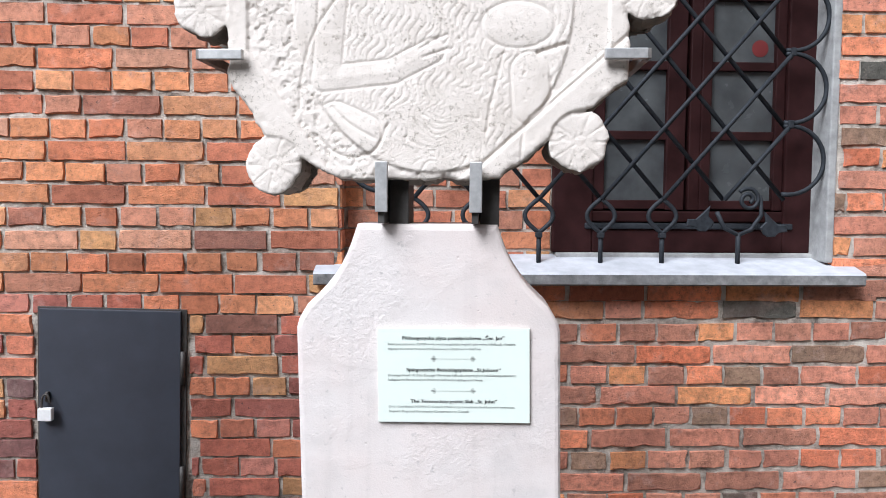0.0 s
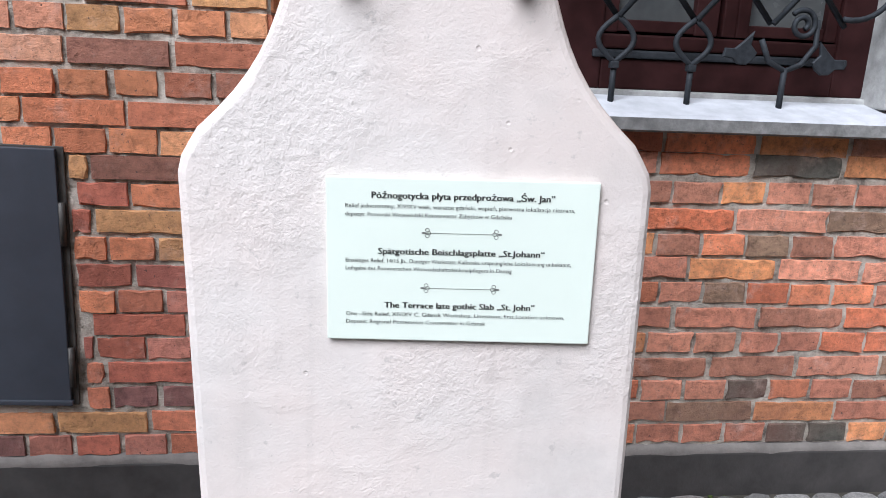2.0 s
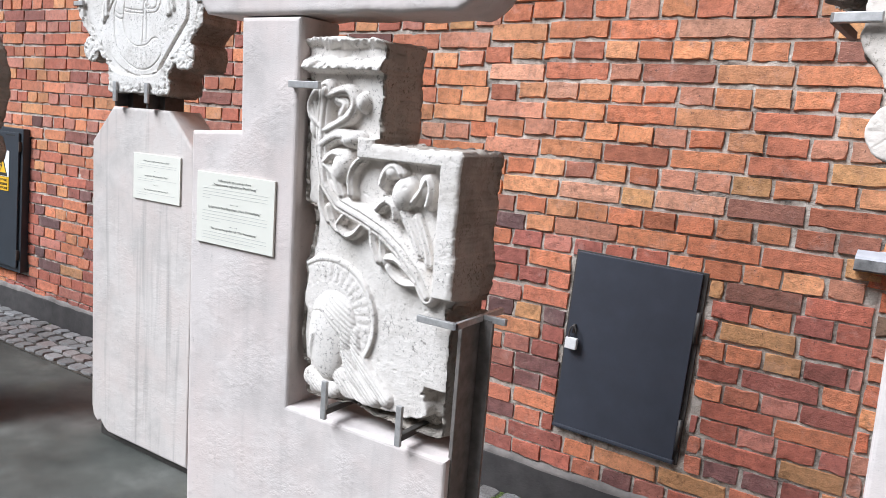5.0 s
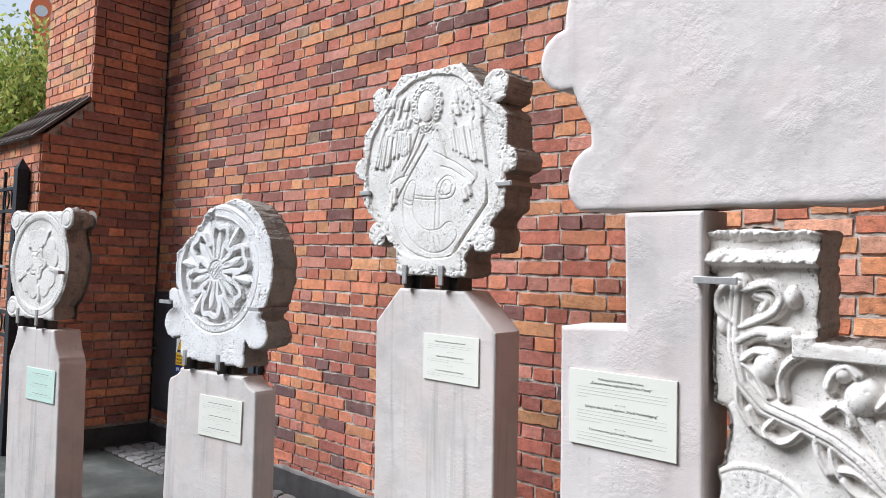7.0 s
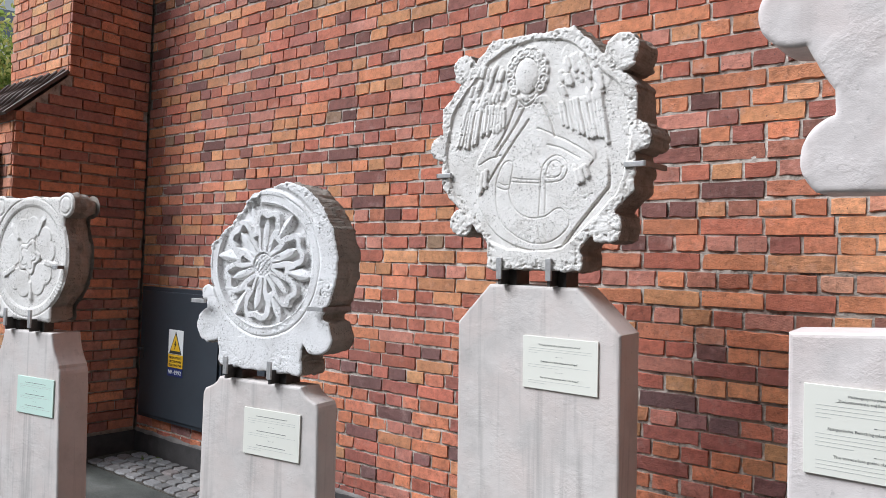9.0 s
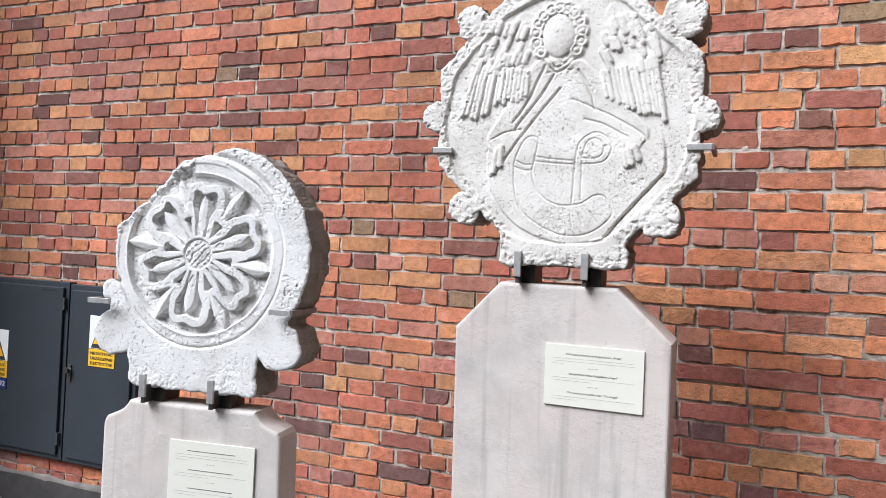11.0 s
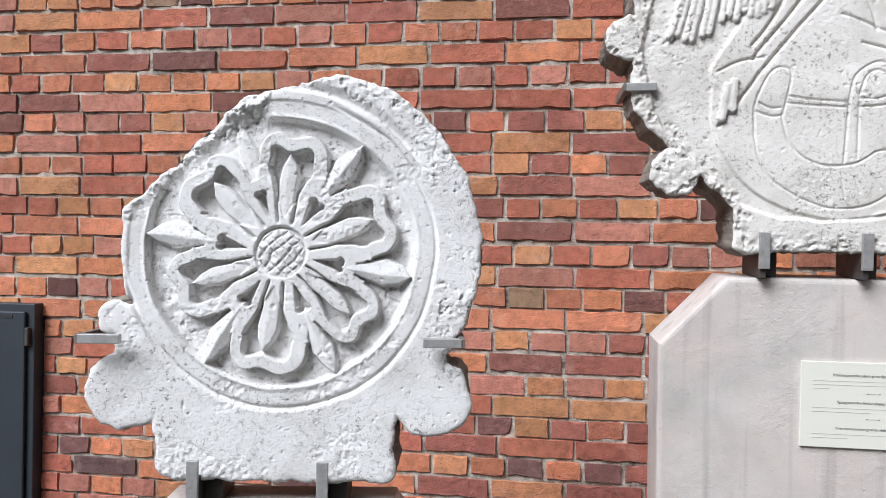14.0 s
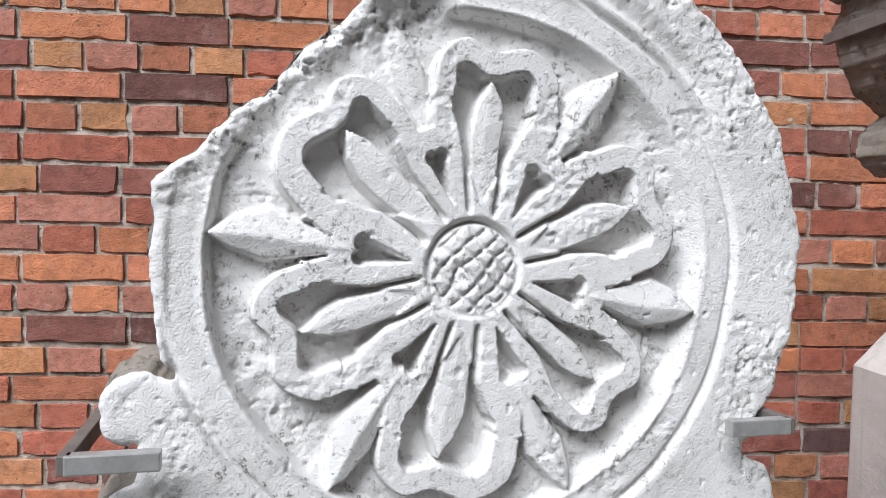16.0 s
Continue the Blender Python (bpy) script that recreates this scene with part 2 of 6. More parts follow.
M_STEEL_POST = plain_material("weathered_steel", (0.20, 0.18, 0.165), 0.55, 0.3, 0.3, 30)
M_STEEL_DARK = plain_material("dark_steel", (0.075, 0.068, 0.062), 0.55, 0.4, 0.3, 40)
M_HATCH = plain_material("anthracite_paint", (0.044, 0.049, 0.064), 0.50, 0.0, 0.14, 9, 0.06)
M_CABINET = plain_material("cabinet_paint", (0.030, 0.037, 0.046), 0.45, 0.0, 0.10, 6, 0.03)
M_IRON = plain_material("wrought_iron_paint", (0.030, 0.033, 0.038), 0.55, 0.1, 0.3, 70, 0.3)
M_FRAME = plain_material("oxblood_window_paint", (0.028, 0.010, 0.010), 0.5, 0.0, 0.25, 18, 0.1)
for _m in (M_FRAME, M_IRON):
    _m.node_tree.nodes["Principled BSDF"].inputs["Specular IOR Level"].default_value = 0.12
M_CEMENT = plain_material("grey_cement_render", (0.33, 0.325, 0.315), 0.9, 0.0, 0.25, 25, 0.4, 0.004)
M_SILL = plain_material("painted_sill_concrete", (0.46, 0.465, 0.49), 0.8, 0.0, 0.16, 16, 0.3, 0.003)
M_SILL_FRONT = plain_material("dark_sill_concrete", (0.20, 0.195, 0.19), 0.85, 0.0, 0.55, 24, 0.4, 0.004)
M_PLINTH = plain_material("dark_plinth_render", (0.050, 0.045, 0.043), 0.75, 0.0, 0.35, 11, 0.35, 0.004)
M_PLINTH_TOP = plain_material("plinth_top_cement", (0.20, 0.18, 0.165), 0.9, 0.0, 0.35, 11, 0.5, 0.005)
M_PLATE = plain_material("pale_green_white_plastic", (0.68, 0.73, 0.66), 0.28, 0.0, 0.02, 8, 0.0)
M_PLATE2 = plain_material("cream_plastic", (0.73, 0.715, 0.635), 0.28, 0.0, 0.02, 8, 0.0)
M_PLATE3 = plain_material("mint_plastic", (0.58, 0.73, 0.64), 0.28, 0.0, 0.02, 8, 0.0)
M_INK = plain_material("dark_ink", (0.035, 0.035, 0.033), 0.5, 0.0, 0.05, 8, 0.0)
M_INK_SOFT = plain_material("faded_ink", (0.44, 0.44, 0.41), 0.5, 0.0, 0.05, 8, 0.0)
M_INK_BODY = plain_material("thin_ink", (0.06, 0.06, 0.058), 0.5, 0.0, 0.05, 8, 0.0)
M_INK_GREY = plain_material("worn_ink", (0.15, 0.15, 0.14), 0.5, 0.0, 0.05, 8, 0.0)
M_YELLOW = plain_material("warning_yellow", (0.80, 0.47, 0.02), 0.4, 0.0, 0.06, 8, 0.0)
M_WHITE = plain_material("sign_white", (0.80, 0.80, 0.78), 0.4, 0.0, 0.04, 8, 0.0)
M_BLUE = plain_material("sign_blue", (0.015, 0.03, 0.14), 0.4, 0.0, 0.05, 8, 0.0)
M_LOCK = plain_material("brushed_padlock", (0.82, 0.81, 0.79), 0.35, 0.0, 0.06, 60, 0.05)
M_ROOF = plain_material("brown_roof_tile", (0.085, 0.055, 0.043), 0.7, 0.0, 0.35, 12, 0.4, 0.004)
M_COBBLE = cobble_material()
M_GROUND = ground_material()
M_DIRT = plain_material("joint_earth", (0.060, 0.052, 0.040), 0.95, 0.0, 0.4, 25, 0.8, 0.008)
M_MOSS = plain_material("moss", (0.075, 0.105, 0.022), 0.95, 0.0, 0.4, 60, 0.9, 0.006)
M_BARK = plain_material("bark", (0.11, 0.085, 0.065), 0.9, 0.0, 0.35, 14, 0.6, 0.01)
M_FACADE = plain_material("far_pale_plaster", (0.80, 0.78, 0.72), 0.9, 0.0, 0.08, 0.6, 0.0)
M_FARGLASS = plain_material("far_window_glass", (0.18, 0.20, 0.22), 0.2, 0.0, 0.15, 1.0, 0.0)
M_ORANGE = plain_material("orange_panel", (0.80, 0.20, 0.07), 0.6, 0.0, 0.06, 1.0, 0.0)
M_VAN = plain_material("yellow_car_paint", (0.80, 0.58, 0.03), 0.3, 0.0, 0.03, 1.0, 0.0)
M_RUBBER = plain_material("black_rubber", (0.02, 0.02, 0.02), 0.8, 0.0, 0.2, 20, 0.1)
M_RED = plain_material("red_glass_sticker", (0.16, 0.025, 0.025), 0.4, 0.0, 0.05, 10, 0.0)


def glass_material():
    m, nt, b = material("dusty_window_glass", 0.12)
    p = place(nt)
    dust = ramp(nt, noise_tex(nt, p, 7, 5), [(0.35, (0.050, 0.052, 0.054)), (0.7, (0.095, 0.10, 0.10))])
    nt.links.new(dust, b.inputs["Base Color"])
    nt.links.new(ramp(nt, noise_tex(nt, p, 14, 4), [(0.3, grey(0.06)), (0.7, grey(0.3))]), b.inputs["Roughness"])
    return m


# plain brown for the unseen walls that only block sky light
M_SKY_BLOCK = plain_material("brown_sky_blocker", (0.20, 0.16, 0.135), 0.9, 0.0, 0.2, 3, 0.3)
M_GLASS = glass_material()


def leaf_material():
    m, nt, b = material("tree_leaves", 0.6)
    rnd = nt.nodes.new("ShaderNodeNewGeometry").outputs["Random Per Island"]
    base = ramp(nt, rnd, [(0, (0.10, 0.15, 0.03)), (0.3, (0.27, 0.34, 0.07)), (0.6, (0.46, 0.50, 0.12)), (0.88, (0.62, 0.58, 0.17)), (1, (0.56, 0.38, 0.09))])
    nt.links.new(base, b.inputs["Base Color"])
    thin = node(nt, "BsdfTranslucent", {"Color": base})
    both = node(nt, "MixShader", {"Fac": 0.45})
    nt.links.new(b.outputs[0], both.inputs[1])
    nt.links.new(thin.outputs[0], both.inputs[2])
    nt.links.new(both.outputs[0], nt.nodes["Material Output"].inputs["Surface"])
    return m


M_LEAF = leaf_material()


# ---- building helpers ----
def put(name, mesh, mats, parent=None, m=None, label=""):
    ob = new(name, mesh)
    for mt in mats if isinstance(mats, (list, tuple)) else [mats]:
        if len(mesh.materials) < len(mats if isinstance(mats, (list, tuple)) else [mats]):
            mesh.materials.append(mt)
    ob.parent = parent
    if m is not None:
        ob.matrix_basis = m
    if label:
        ob["label"] = label
    return ob


def to_mesh(name, bm, smooth=False):
    bmesh.ops.recalc_face_normals(bm, faces=bm.faces)
    me = bpy.data.meshes.new(name)
    bm.to_mesh(me)
    bm.free()
    if smooth:
        me.polygons.foreach_set("use_smooth", [True] * len(me.polygons))
    return me


def part(name, bm, mats, parent=None, label="", m=None, smooth=False):
    return put(name, to_mesh(name, bm, smooth), mats, parent, m, label)


def add_box(bm, x0, x1, y0, y1, z0, z1, bevel=0.0, jitter=0.0):
    vs = [bm.verts.new((x, y, z)) for x in (x0, x1) for y in (y0, y1) for z in (z0, z1)]
    fs = [bm.faces.new([vs[i] for i in f]) for f in ((0, 1, 3, 2), (4, 6, 7, 5), (0, 4, 5, 1), (2, 3, 7, 6), (0, 2, 6, 4), (1, 5, 7, 3))]
    if bevel:
        edges = {e for f in fs for e in f.edges}
        bmesh.ops.bevel(bm, geom=list(edges), offset=bevel, segments=2, affect="EDGES", profile=0.6)
    return vs


def box(x0, x1, y0, y1, z0, z1, bevel=0.0):
    bm = bmesh.new()
    add_box(bm, x0, x1, y0, y1, z0, z1, bevel)
    return bm


def outline_solid(points, y0, y1, bevel=0.01, segments=3):
    """A solid with the outline (x, z) between the depths y0 (front) and y1."""
    bm = bmesh.new()
    vs = [bm.verts.new((x, y0, z)) for x, z in points]
    f = bm.faces.new(vs)
    got = bmesh.ops.extrude_face_region(bm, geom=[f])
    bmesh.ops.translate(bm, verts=[v for v in got["geom"] if isinstance(v, bmesh.types.BMVert)], vec=(0, y1 - y0, 0))
    if bevel:
        edges = [e for e in bm.edges if len(e.link_faces) == 2 and abs(e.verts[0].co.y - e.verts[1].co.y) < 1e-6]
        bmesh.ops.bevel(bm, geom=edges, offset=bevel, segments=segments, affect="EDGES", profile=0.5)
    return bm


def tube(points, r, seg=7, closed=False, taper=None):
    bm = bmesh.new()
    pts = [Vector(p) for p in points]
    rings, n = [], len(pts)
    side = Vector((0, 1, 0))
    for i, p in enumerate(pts):
        a, b = (pts[i - 1] if i or closed else p), (pts[(i + 1) % n] if i < n - 1 or closed else p)
        d = (b - a).normalized()
        s = side - d * side.dot(d)
        s = (s if s.length > 1e-3 else Vector((1, 0, 0)) - d * d.x).normalized()
        u = d.cross(s)
        rr = r * (taper(i / (n - 1)) if taper else 1)
        rings.append([bm.verts.new(p + (s * math.cos(k * math.tau / seg) + u * math.sin(k * math.tau / seg)) * rr) for k in range(seg)])
    for i in range(n if closed else n - 1):
        a, b = rings[i], rings[(i + 1) % n]
        for k in range(seg):
            bm.faces.new((a[k], a[(k + 1) % seg], b[(k + 1) % seg], b[k]))
    if not closed:
        bm.faces.new(rings[0][::-1]), bm.faces.new(rings[-1])
    return bm


_lat = np.random.RandomState(7).rand(256, 256)


def vnoise(u, v, scale, octaves=4, seed=0):
    """Fractal value noise, -1 to 1, on arrays."""
    out, amp, tot = 0.0, 1.0, 0.0
    for o in range(octaves):
        x, y = u * scale + 17.3 * seed + 5.1 * o, v * scale + 9.7 * seed + 3.3 * o
        xi, yi = np.floor(x).astype(int), np.floor(y).astype(int)
        fx, fy = x - xi, y - yi
        fx, fy = fx * fx * (3 - 2 * fx), fy * fy * (3 - 2 * fy)
        g = lambda a, b: _lat[a % 256, b % 256]
        n = (g(xi, yi) * (1 - fx) + g(xi + 1, yi) * fx) * (1 - fy) + (g(xi, yi + 1) * (1 - fx) + g(xi + 1, yi + 1) * fx) * fy
        out, tot = out + amp * (2 * n - 1), tot + amp
        amp, scale = amp * 0.55, scale * 2.03
    return out / tot


def step(x, a, b):
    t = np.clip((x - a) / (b - a), 0, 1)
    return t * t * (3 - 2 * t)


def circle(u, v, x, y, r):
    return np.hypot(u - x, v - y) - r


def rect(u, v, x0, x1, y0, y1, r=0.0):
    dx = np.abs(u - (x0 + x1) / 2) - (x1 - x0) / 2 + r
    dy = np.abs(v - (y0 + y1) / 2) - (y1 - y0) / 2 + r
    return np.hypot(np.maximum(dx, 0), np.maximum(dy, 0)) + np.minimum(np.maximum(dx, dy), 0) - r


def capsule(u, v, ax, ay, bx, by):
    """Distance to the line from a to b."""
    t = np.clip(((u - ax) * (bx - ax) + (v - ay) * (by - ay)) / ((bx - ax) ** 2 + (by - ay) ** 2), 0, 1)
    return np.hypot(u - ax - t * (bx - ax), v - ay - t * (by - ay))


def slab(name, inside, height, reach, cell, thick, mats, edge=0.010, ragged=0.004, seed=0, side_rough=0.008, chamfer=0.0):
    """A carved slab: its outline where inside(u, v) < 0, its front relief height(u, v), metres; its front faces -y."""
    far = lambda u, v: inside(u, v) + ragged * vnoise(u, v, 26, 4, seed + 3)
    n = int(2 * reach / cell)
    ax = (np.arange(n + 1) - n / 2) * cell
    u, v = np.meshgrid(ax, ax, indexing="ij")
    mid = (np.arange(n) - n / 2 + 0.5) * cell
    keep = far(*np.meshgrid(mid, mid, indexing="ij")) < 0
    keep[[0, -1], :], keep[:, [0, -1]] = False, False
    touch = np.zeros((n + 1, n + 1), dtype=int)
    for a in (0, 1):
        for b in (0, 1):
            touch[a:n + a, b:n + b] += keep
    used, rim = touch > 0, (touch > 0) & (touch < 4)
    ru, rv = u[rim].copy(), v[rim].copy()
    e = 0.0015
    for _ in range(4):
        d = far(ru, rv)
        gx, gy = (far(ru + e, rv) - far(ru - e, rv)) / (2 * e), (far(ru, rv + e) - far(ru, rv - e)) / (2 * e)
        g2 = np.maximum(gx * gx + gy * gy, 0.2)
        ru, rv = ru - np.clip(d * gx / g2, -cell, cell) * 0.9, rv - np.clip(d * gy / g2, -cell, cell) * 0.9
    u[rim], v[rim] = np.clip(ru, u[rim] - cell * 0.8, u[rim] + cell * 0.8), np.clip(rv, v[rim] - cell * 0.8, v[rim] + cell * 0.8)
    d = np.minimum(far(u, v), 0)
    h = height(u, v) - edge * np.exp(d / (edge * 0.6))
    idx = -np.ones((n + 1, n + 1), dtype=int)
    idx[used] = np.arange(used.sum())
    verts = [np.stack([u[used], -h[used], v[used]], -1)]
    count = int(used.sum())
    ci, cj = np.nonzero(keep)
    quads = np.stack([idx[ci, cj], idx[ci + 1, cj], idx[ci + 1, cj + 1], idx[ci, cj + 1]], -1)
    faces, n_front = [quads], len(quads)
    edges = []
    for di, dj, a, b in ((0, -1, (0, 0), (1, 0)), (1, 0, (1, 0), (1, 1)), (0, 1, (1, 1), (0, 1)), (-1, 0, (0, 1), (0, 0))):
        open_side = ~keep[ci + di, cj + dj]
        edges.append(np.stack([idx[ci[open_side] + a[0], cj[open_side] + a[1]], idx[ci[open_side] + b[0], cj[open_side] + b[1]]], -1))
    edges = np.concatenate(edges)
    rim_ids = idx[rim]
    pu, pv = u[rim], v[rim]
    gx, gy = far(pu + 0.008, pv) - far(pu - 0.008, pv), far(pu, pv + 0.008) - far(pu, pv - 0.008)
    gl = np.maximum(np.hypot(gx, gy), 1e-4)
    gx, gy = gx / gl, gy / gl
    local = -np.ones(count, dtype=int)
    local[rim_ids] = np.arange(len(rim_ids))
    ring, n_side = rim_ids, 10
    for j in range(1, n_side + 1):
        k = j / n_side
        y = edge * 0.8 + (thick - edge) * k
        wob = side_rough * vnoise(pu * 0.8 + pv * 0.6 + 2.0, pv * 0.8 - pu * 0.6 + 6 * y, 20, 4, seed + 9) * min(1.0, 3 * k) - chamfer * max(0.0, k - 0.45)
        verts.append(np.stack([pu + gx * wob, np.full_like(pu, y), pv + gy * wob], -1))
        nxt = count + np.arange(len(rim_ids))
        count += len(rim_ids)
        a, b = local[edges[:, 0]], local[edges[:, 1]]
        faces.append(np.stack([ring[b], ring[a], nxt[a], nxt[b]], -1))
        ring = nxt
    back = np.arange(int(used.sum())) + count
    verts.append(np.stack([u[used], np.full(int(used.sum()), thick * 0.985), v[used]], -1))
    back[rim_ids] = ring
    faces.append(back[quads[:, ::-1]])
    quads = np.concatenate(faces)
    me = bpy.data.meshes.new(name)
    me.from_pydata(np.concatenate(verts).tolist(), [], quads.tolist())
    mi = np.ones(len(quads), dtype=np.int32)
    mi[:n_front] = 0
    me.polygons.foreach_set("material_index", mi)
    me.polygons.foreach_set("use_smooth", [True] * len(quads))
    me.update()
    return put(name, me, list(mats))


# ---- brickwork ----
COURSE, LONG, JOINT = 0.0770, 0.2680, 0.0112


def courses(z0, z1, lower=0.0753, upper=0.0790, split=15):
    """Middle and height of each course from z0 up to z1."""
    z, row = z0, 0
    while z < z1:
        h = lower if row < split else upper
        yield row, z + h / 2, h
        z, row = z + h, row + 1


def brick_shape(rng, w, h, wear=0.4, out=0.010, deep=0.03):
    """Vertices and faces of one worn brick, its face centred on x and z, towards -y."""
    a, b = w / 2, h / 2
    k = 6 if w > 0.17 else 3
    xs = [-a + 2 * a * i / (k + 1) for i in range(1, k + 1)]
    ring = [(-a, -b)] + [(x, -b) for x in xs] + [(a, -b), (a, 0), (a, b)] + [(x, b) for x in xs[::-1]] + [(-a, b), (-a, 0)]
    n = len(ring)
    tilt, lean, skew = rng.uniform(-0.0018, 0.0018), rng.uniform(-0.0012, 0.0012), wear * rng.uniform(-0.0022, 0.0022)
    front, rim, back = [], [], []
    for x, z in ring:
        corner = abs(x) > a * 0.9 and abs(z) > b * 0.5
        jx, jz = wear * rng.uniform(-0.0026, 0.0026), skew * x / a + wear * rng.uniform(-0.0014, 0.0014)
        ch = rng.uniform(0.0004, 0.0016) + (rng.random() < (0.14 + 0.16 * wear if corner else 0.05 + 0.16 * wear)) * rng.uniform(0.0015, 0.004 + 0.007 * wear)
        sx, sz = ((x > 0) - (x < 0) if abs(x) > a * 0.9 else 0), (z > 0) - (z < 0)
        front.append((x + jx - sx * ch, -out + tilt * x / a + lean * z / b + rng.uniform(-0.0008, 0.0008), z + jz - sz * ch))
        rim.append((x + jx - sx * ch * 0.25, -out + 0.003 + 0.4 * ch, z + jz - sz * ch * 0.25))
        back.append((x + jx, deep, z + jz))
    verts = front + rim + back
    faces = [tuple(range(n))]
    for o in (0, n):
        for i in range(n):
            j = (i + 1) % n
            faces.append((o + i, o + n + i, o + n + j, o + j))
    return verts, faces


def lay_bricks(length, z0, z1, holes, seed, phase=0.0, long=LONG, pitch=(0.0753, 0.0790), swap=0.03):
    """Places (x, z, w, h) of the bricks of a wall face in English bond, x from 0 to length; holes: rectangles (x0, x1, z0, z1) left out."""
    rng = random.Random(seed)
    out = []
    for row, z, course in courses(z0, z1, *pitch):
        stretchers = row % 2 == 1
        w0 = long if stretchers else long / 2
        x = phase % long - 2 * long - (0 if stretchers else long / 4) + rng.uniform(-0.012, 0.012)
        while x < length:
            w = w0 + rng.uniform(-0.007, 0.007)
            if rng.random() < swap:
                w = long / 2 if stretchers else long * 0.75
            pieces = [(max(x, 0.0), min(x + w, length))]
            for h0, h1, g0, g1 in holes:
                if z - course * 0.3 < g1 and z + course * 0.3 > g0:
                    nxt = []
                    for p, q in pieces:
                        if q <= h0 or p >= h1:
                            nxt.append((p, q))
                        else:
                            nxt += [(p, h0 + 0.004)] if p < h0 else []
                            nxt += [(h1 - 0.004, q)] if q > h1 else []
                    pieces = nxt
            for p, q in pieces:
                if q - p > 0.035:
                    out.append(((p + q) / 2, z + rng.uniform(-0.002, 0.002) + 0.004 * math.sin(x * 1.7 + row), q - p - JOINT + rng.uniform(-0.004, 0.003), course - JOINT + rng.uniform(-0.004, 0.002)))
            x += w
    return out


def mortar_bed(wall, x0, x1, z0, z1, y, seed, mean=0.0080, cell=0.013):
    """The uneven mortar between the bricks: a rough sheet, here and there smeared over their edges."""
    nx, nz = int((x1 - x0) / cell), int((z1 - z0) / cell)
    u, v = np.meshgrid(np.linspace(x0, x1, nx + 1), np.linspace(z0, z1, nz + 1), indexing="ij")
    d = y + mean + 0.0036 * vnoise(u, v, 9, 3, seed) + 0.0068 * vnoise(u, v, 48, 3, seed + 1)
    d = np.minimum(d, y + 0.019)
    edge = (u < x0 + cell / 2) | (u > x1 - cell / 2) | (v > z1 - cell / 2)
    d = np.where(edge, y + 0.0128, d)
    i = np.arange((nx + 1) * (nz + 1)).reshape(nx + 1, nz + 1)
    q = np.stack([i[:-1, :-1], i[1:, :-1], i[1:, 1:], i[:-1, 1:]], -1).reshape(-1, 4)
    me = bpy.data.meshes.new("mortar")
    me.from_pydata(np.stack([u, d, v], -1).reshape(-1, 3).tolist(), [], q.tolist())
    me.polygons.foreach_set("use_smooth", [True] * len(q))
    tagged(put("mortar", me, M_MORTAR, wall), kind="stuff")


_variants = {}


def brick_mesh(w, h, mat, wear):
    """One of a few shared meshes of a brick of about that width."""
    key = (round(w / 0.012), mat.name, random.randrange(3))
    if key not in _variants:
        me = bpy.data.meshes.new("brick")
        v, f = brick_shape(random.Random(len(_variants)), key[0] * 0.012, COURSE - JOINT - 0.001, wear)
        me.from_pydata(v, [], f)
        me.materials.append(mat)
        _variants[key] = me
    return _variants[key]


def brick_face(wall, places, m, mat, mat_single, singles, wear=0.4):
    """Bricks on a wall's face: those for which singles(x, z) holds as pieces of their own, the rest joined."""
    rng = random.Random(len(places))
    verts, faces, alone = [], [], 0
    for x, z, w, h in places:
        if alone < 300 and singles(x, z):
            ob = new("brick", brick_mesh(w, h, mat_single, wear))
            ob.parent, ob.matrix_basis = wall, m @ Matrix.Translation((x, rng.uniform(-0.002, 0.002), z))
            alone += 1
            continue
        v, f = brick_shape(rng, w, h, wear)
        o, dy = len(verts), rng.uniform(-0.0025, 0.0025)
        verts += [(a + x, b + dy, c + z) for a, b, c in v]
        faces += [tuple(o + i for i in t) for t in f]
    me = bpy.data.meshes.new("brickwork")
    me.from_pydata(verts, [], faces)
    ob = put("brickwork", me, mat, wall, m)
    tagged(ob, kind="stuff")


# ---- the wall, its window bay, the buttress and the ground ----
FACE = 2.67          # front of the brickwork
LEFT, NICHE, WIN0, WIN1, RIGHT, TOP = -7.22, -0.31, 0.49, 1.50, 2.9, 4.75
MORT = FACE + 0.0065  # front of the mortar


def structure(name, bm, mats, label):
    return tagged(part(name, bm, mats), label, "wall", kind="structure")


wall_main = structure("wall_main", box(LEFT - 1.05, NICHE, FACE + 0.024, FACE + 0.45, 0, TOP), M_MORTAR, "old red brick wall with wide lime mortar joints")
bm = bmesh.new()
add_box(bm, NICHE, RIGHT, FACE + 0.024, FACE + 0.45, 0, 1.235)
add_box(bm, WIN1, RIGHT, FACE + 0.024, FACE + 0.45, 1.235, TOP)
add_box(bm, NICHE, WIN0, FACE + 0.148, FACE + 0.45, 1.235, TOP)
add_box(bm, WIN0, WIN1, MORT, FACE + 0.45, 2.95, TOP)
add_box(bm, NICHE, WIN0, MORT, FACE + 0.14, 2.95, TOP)
wall_window = structure("wall_window_bay", bm, M_MORTAR, "old red brick wall with a recessed barred window")
# unseen walls, added to cut sky light from behind and from the right
tagged(part("wall_opposite", box(-14.0, -3.0, -9.3, -9.0, 0, 7.5), M_SKY_BLOCK), "unseen plain brown wall added behind the path to block low sky", "wall", kind="structure")
tagged(part("wall_behind", box(-3.0, RIGHT + 0.3, -9.3, -9.0, 0, 13.0), M_SKY_BLOCK), "unseen tall brown wall added behind the path to block sky light", "wall", kind="structure")
wall_end = structure("wall_end", box(RIGHT, RIGHT + 0.3, -9.0, FACE + 0.45, 0, 13.0), M_SKY_BLOCK, "unseen tall end wall added to block sky light from the right")

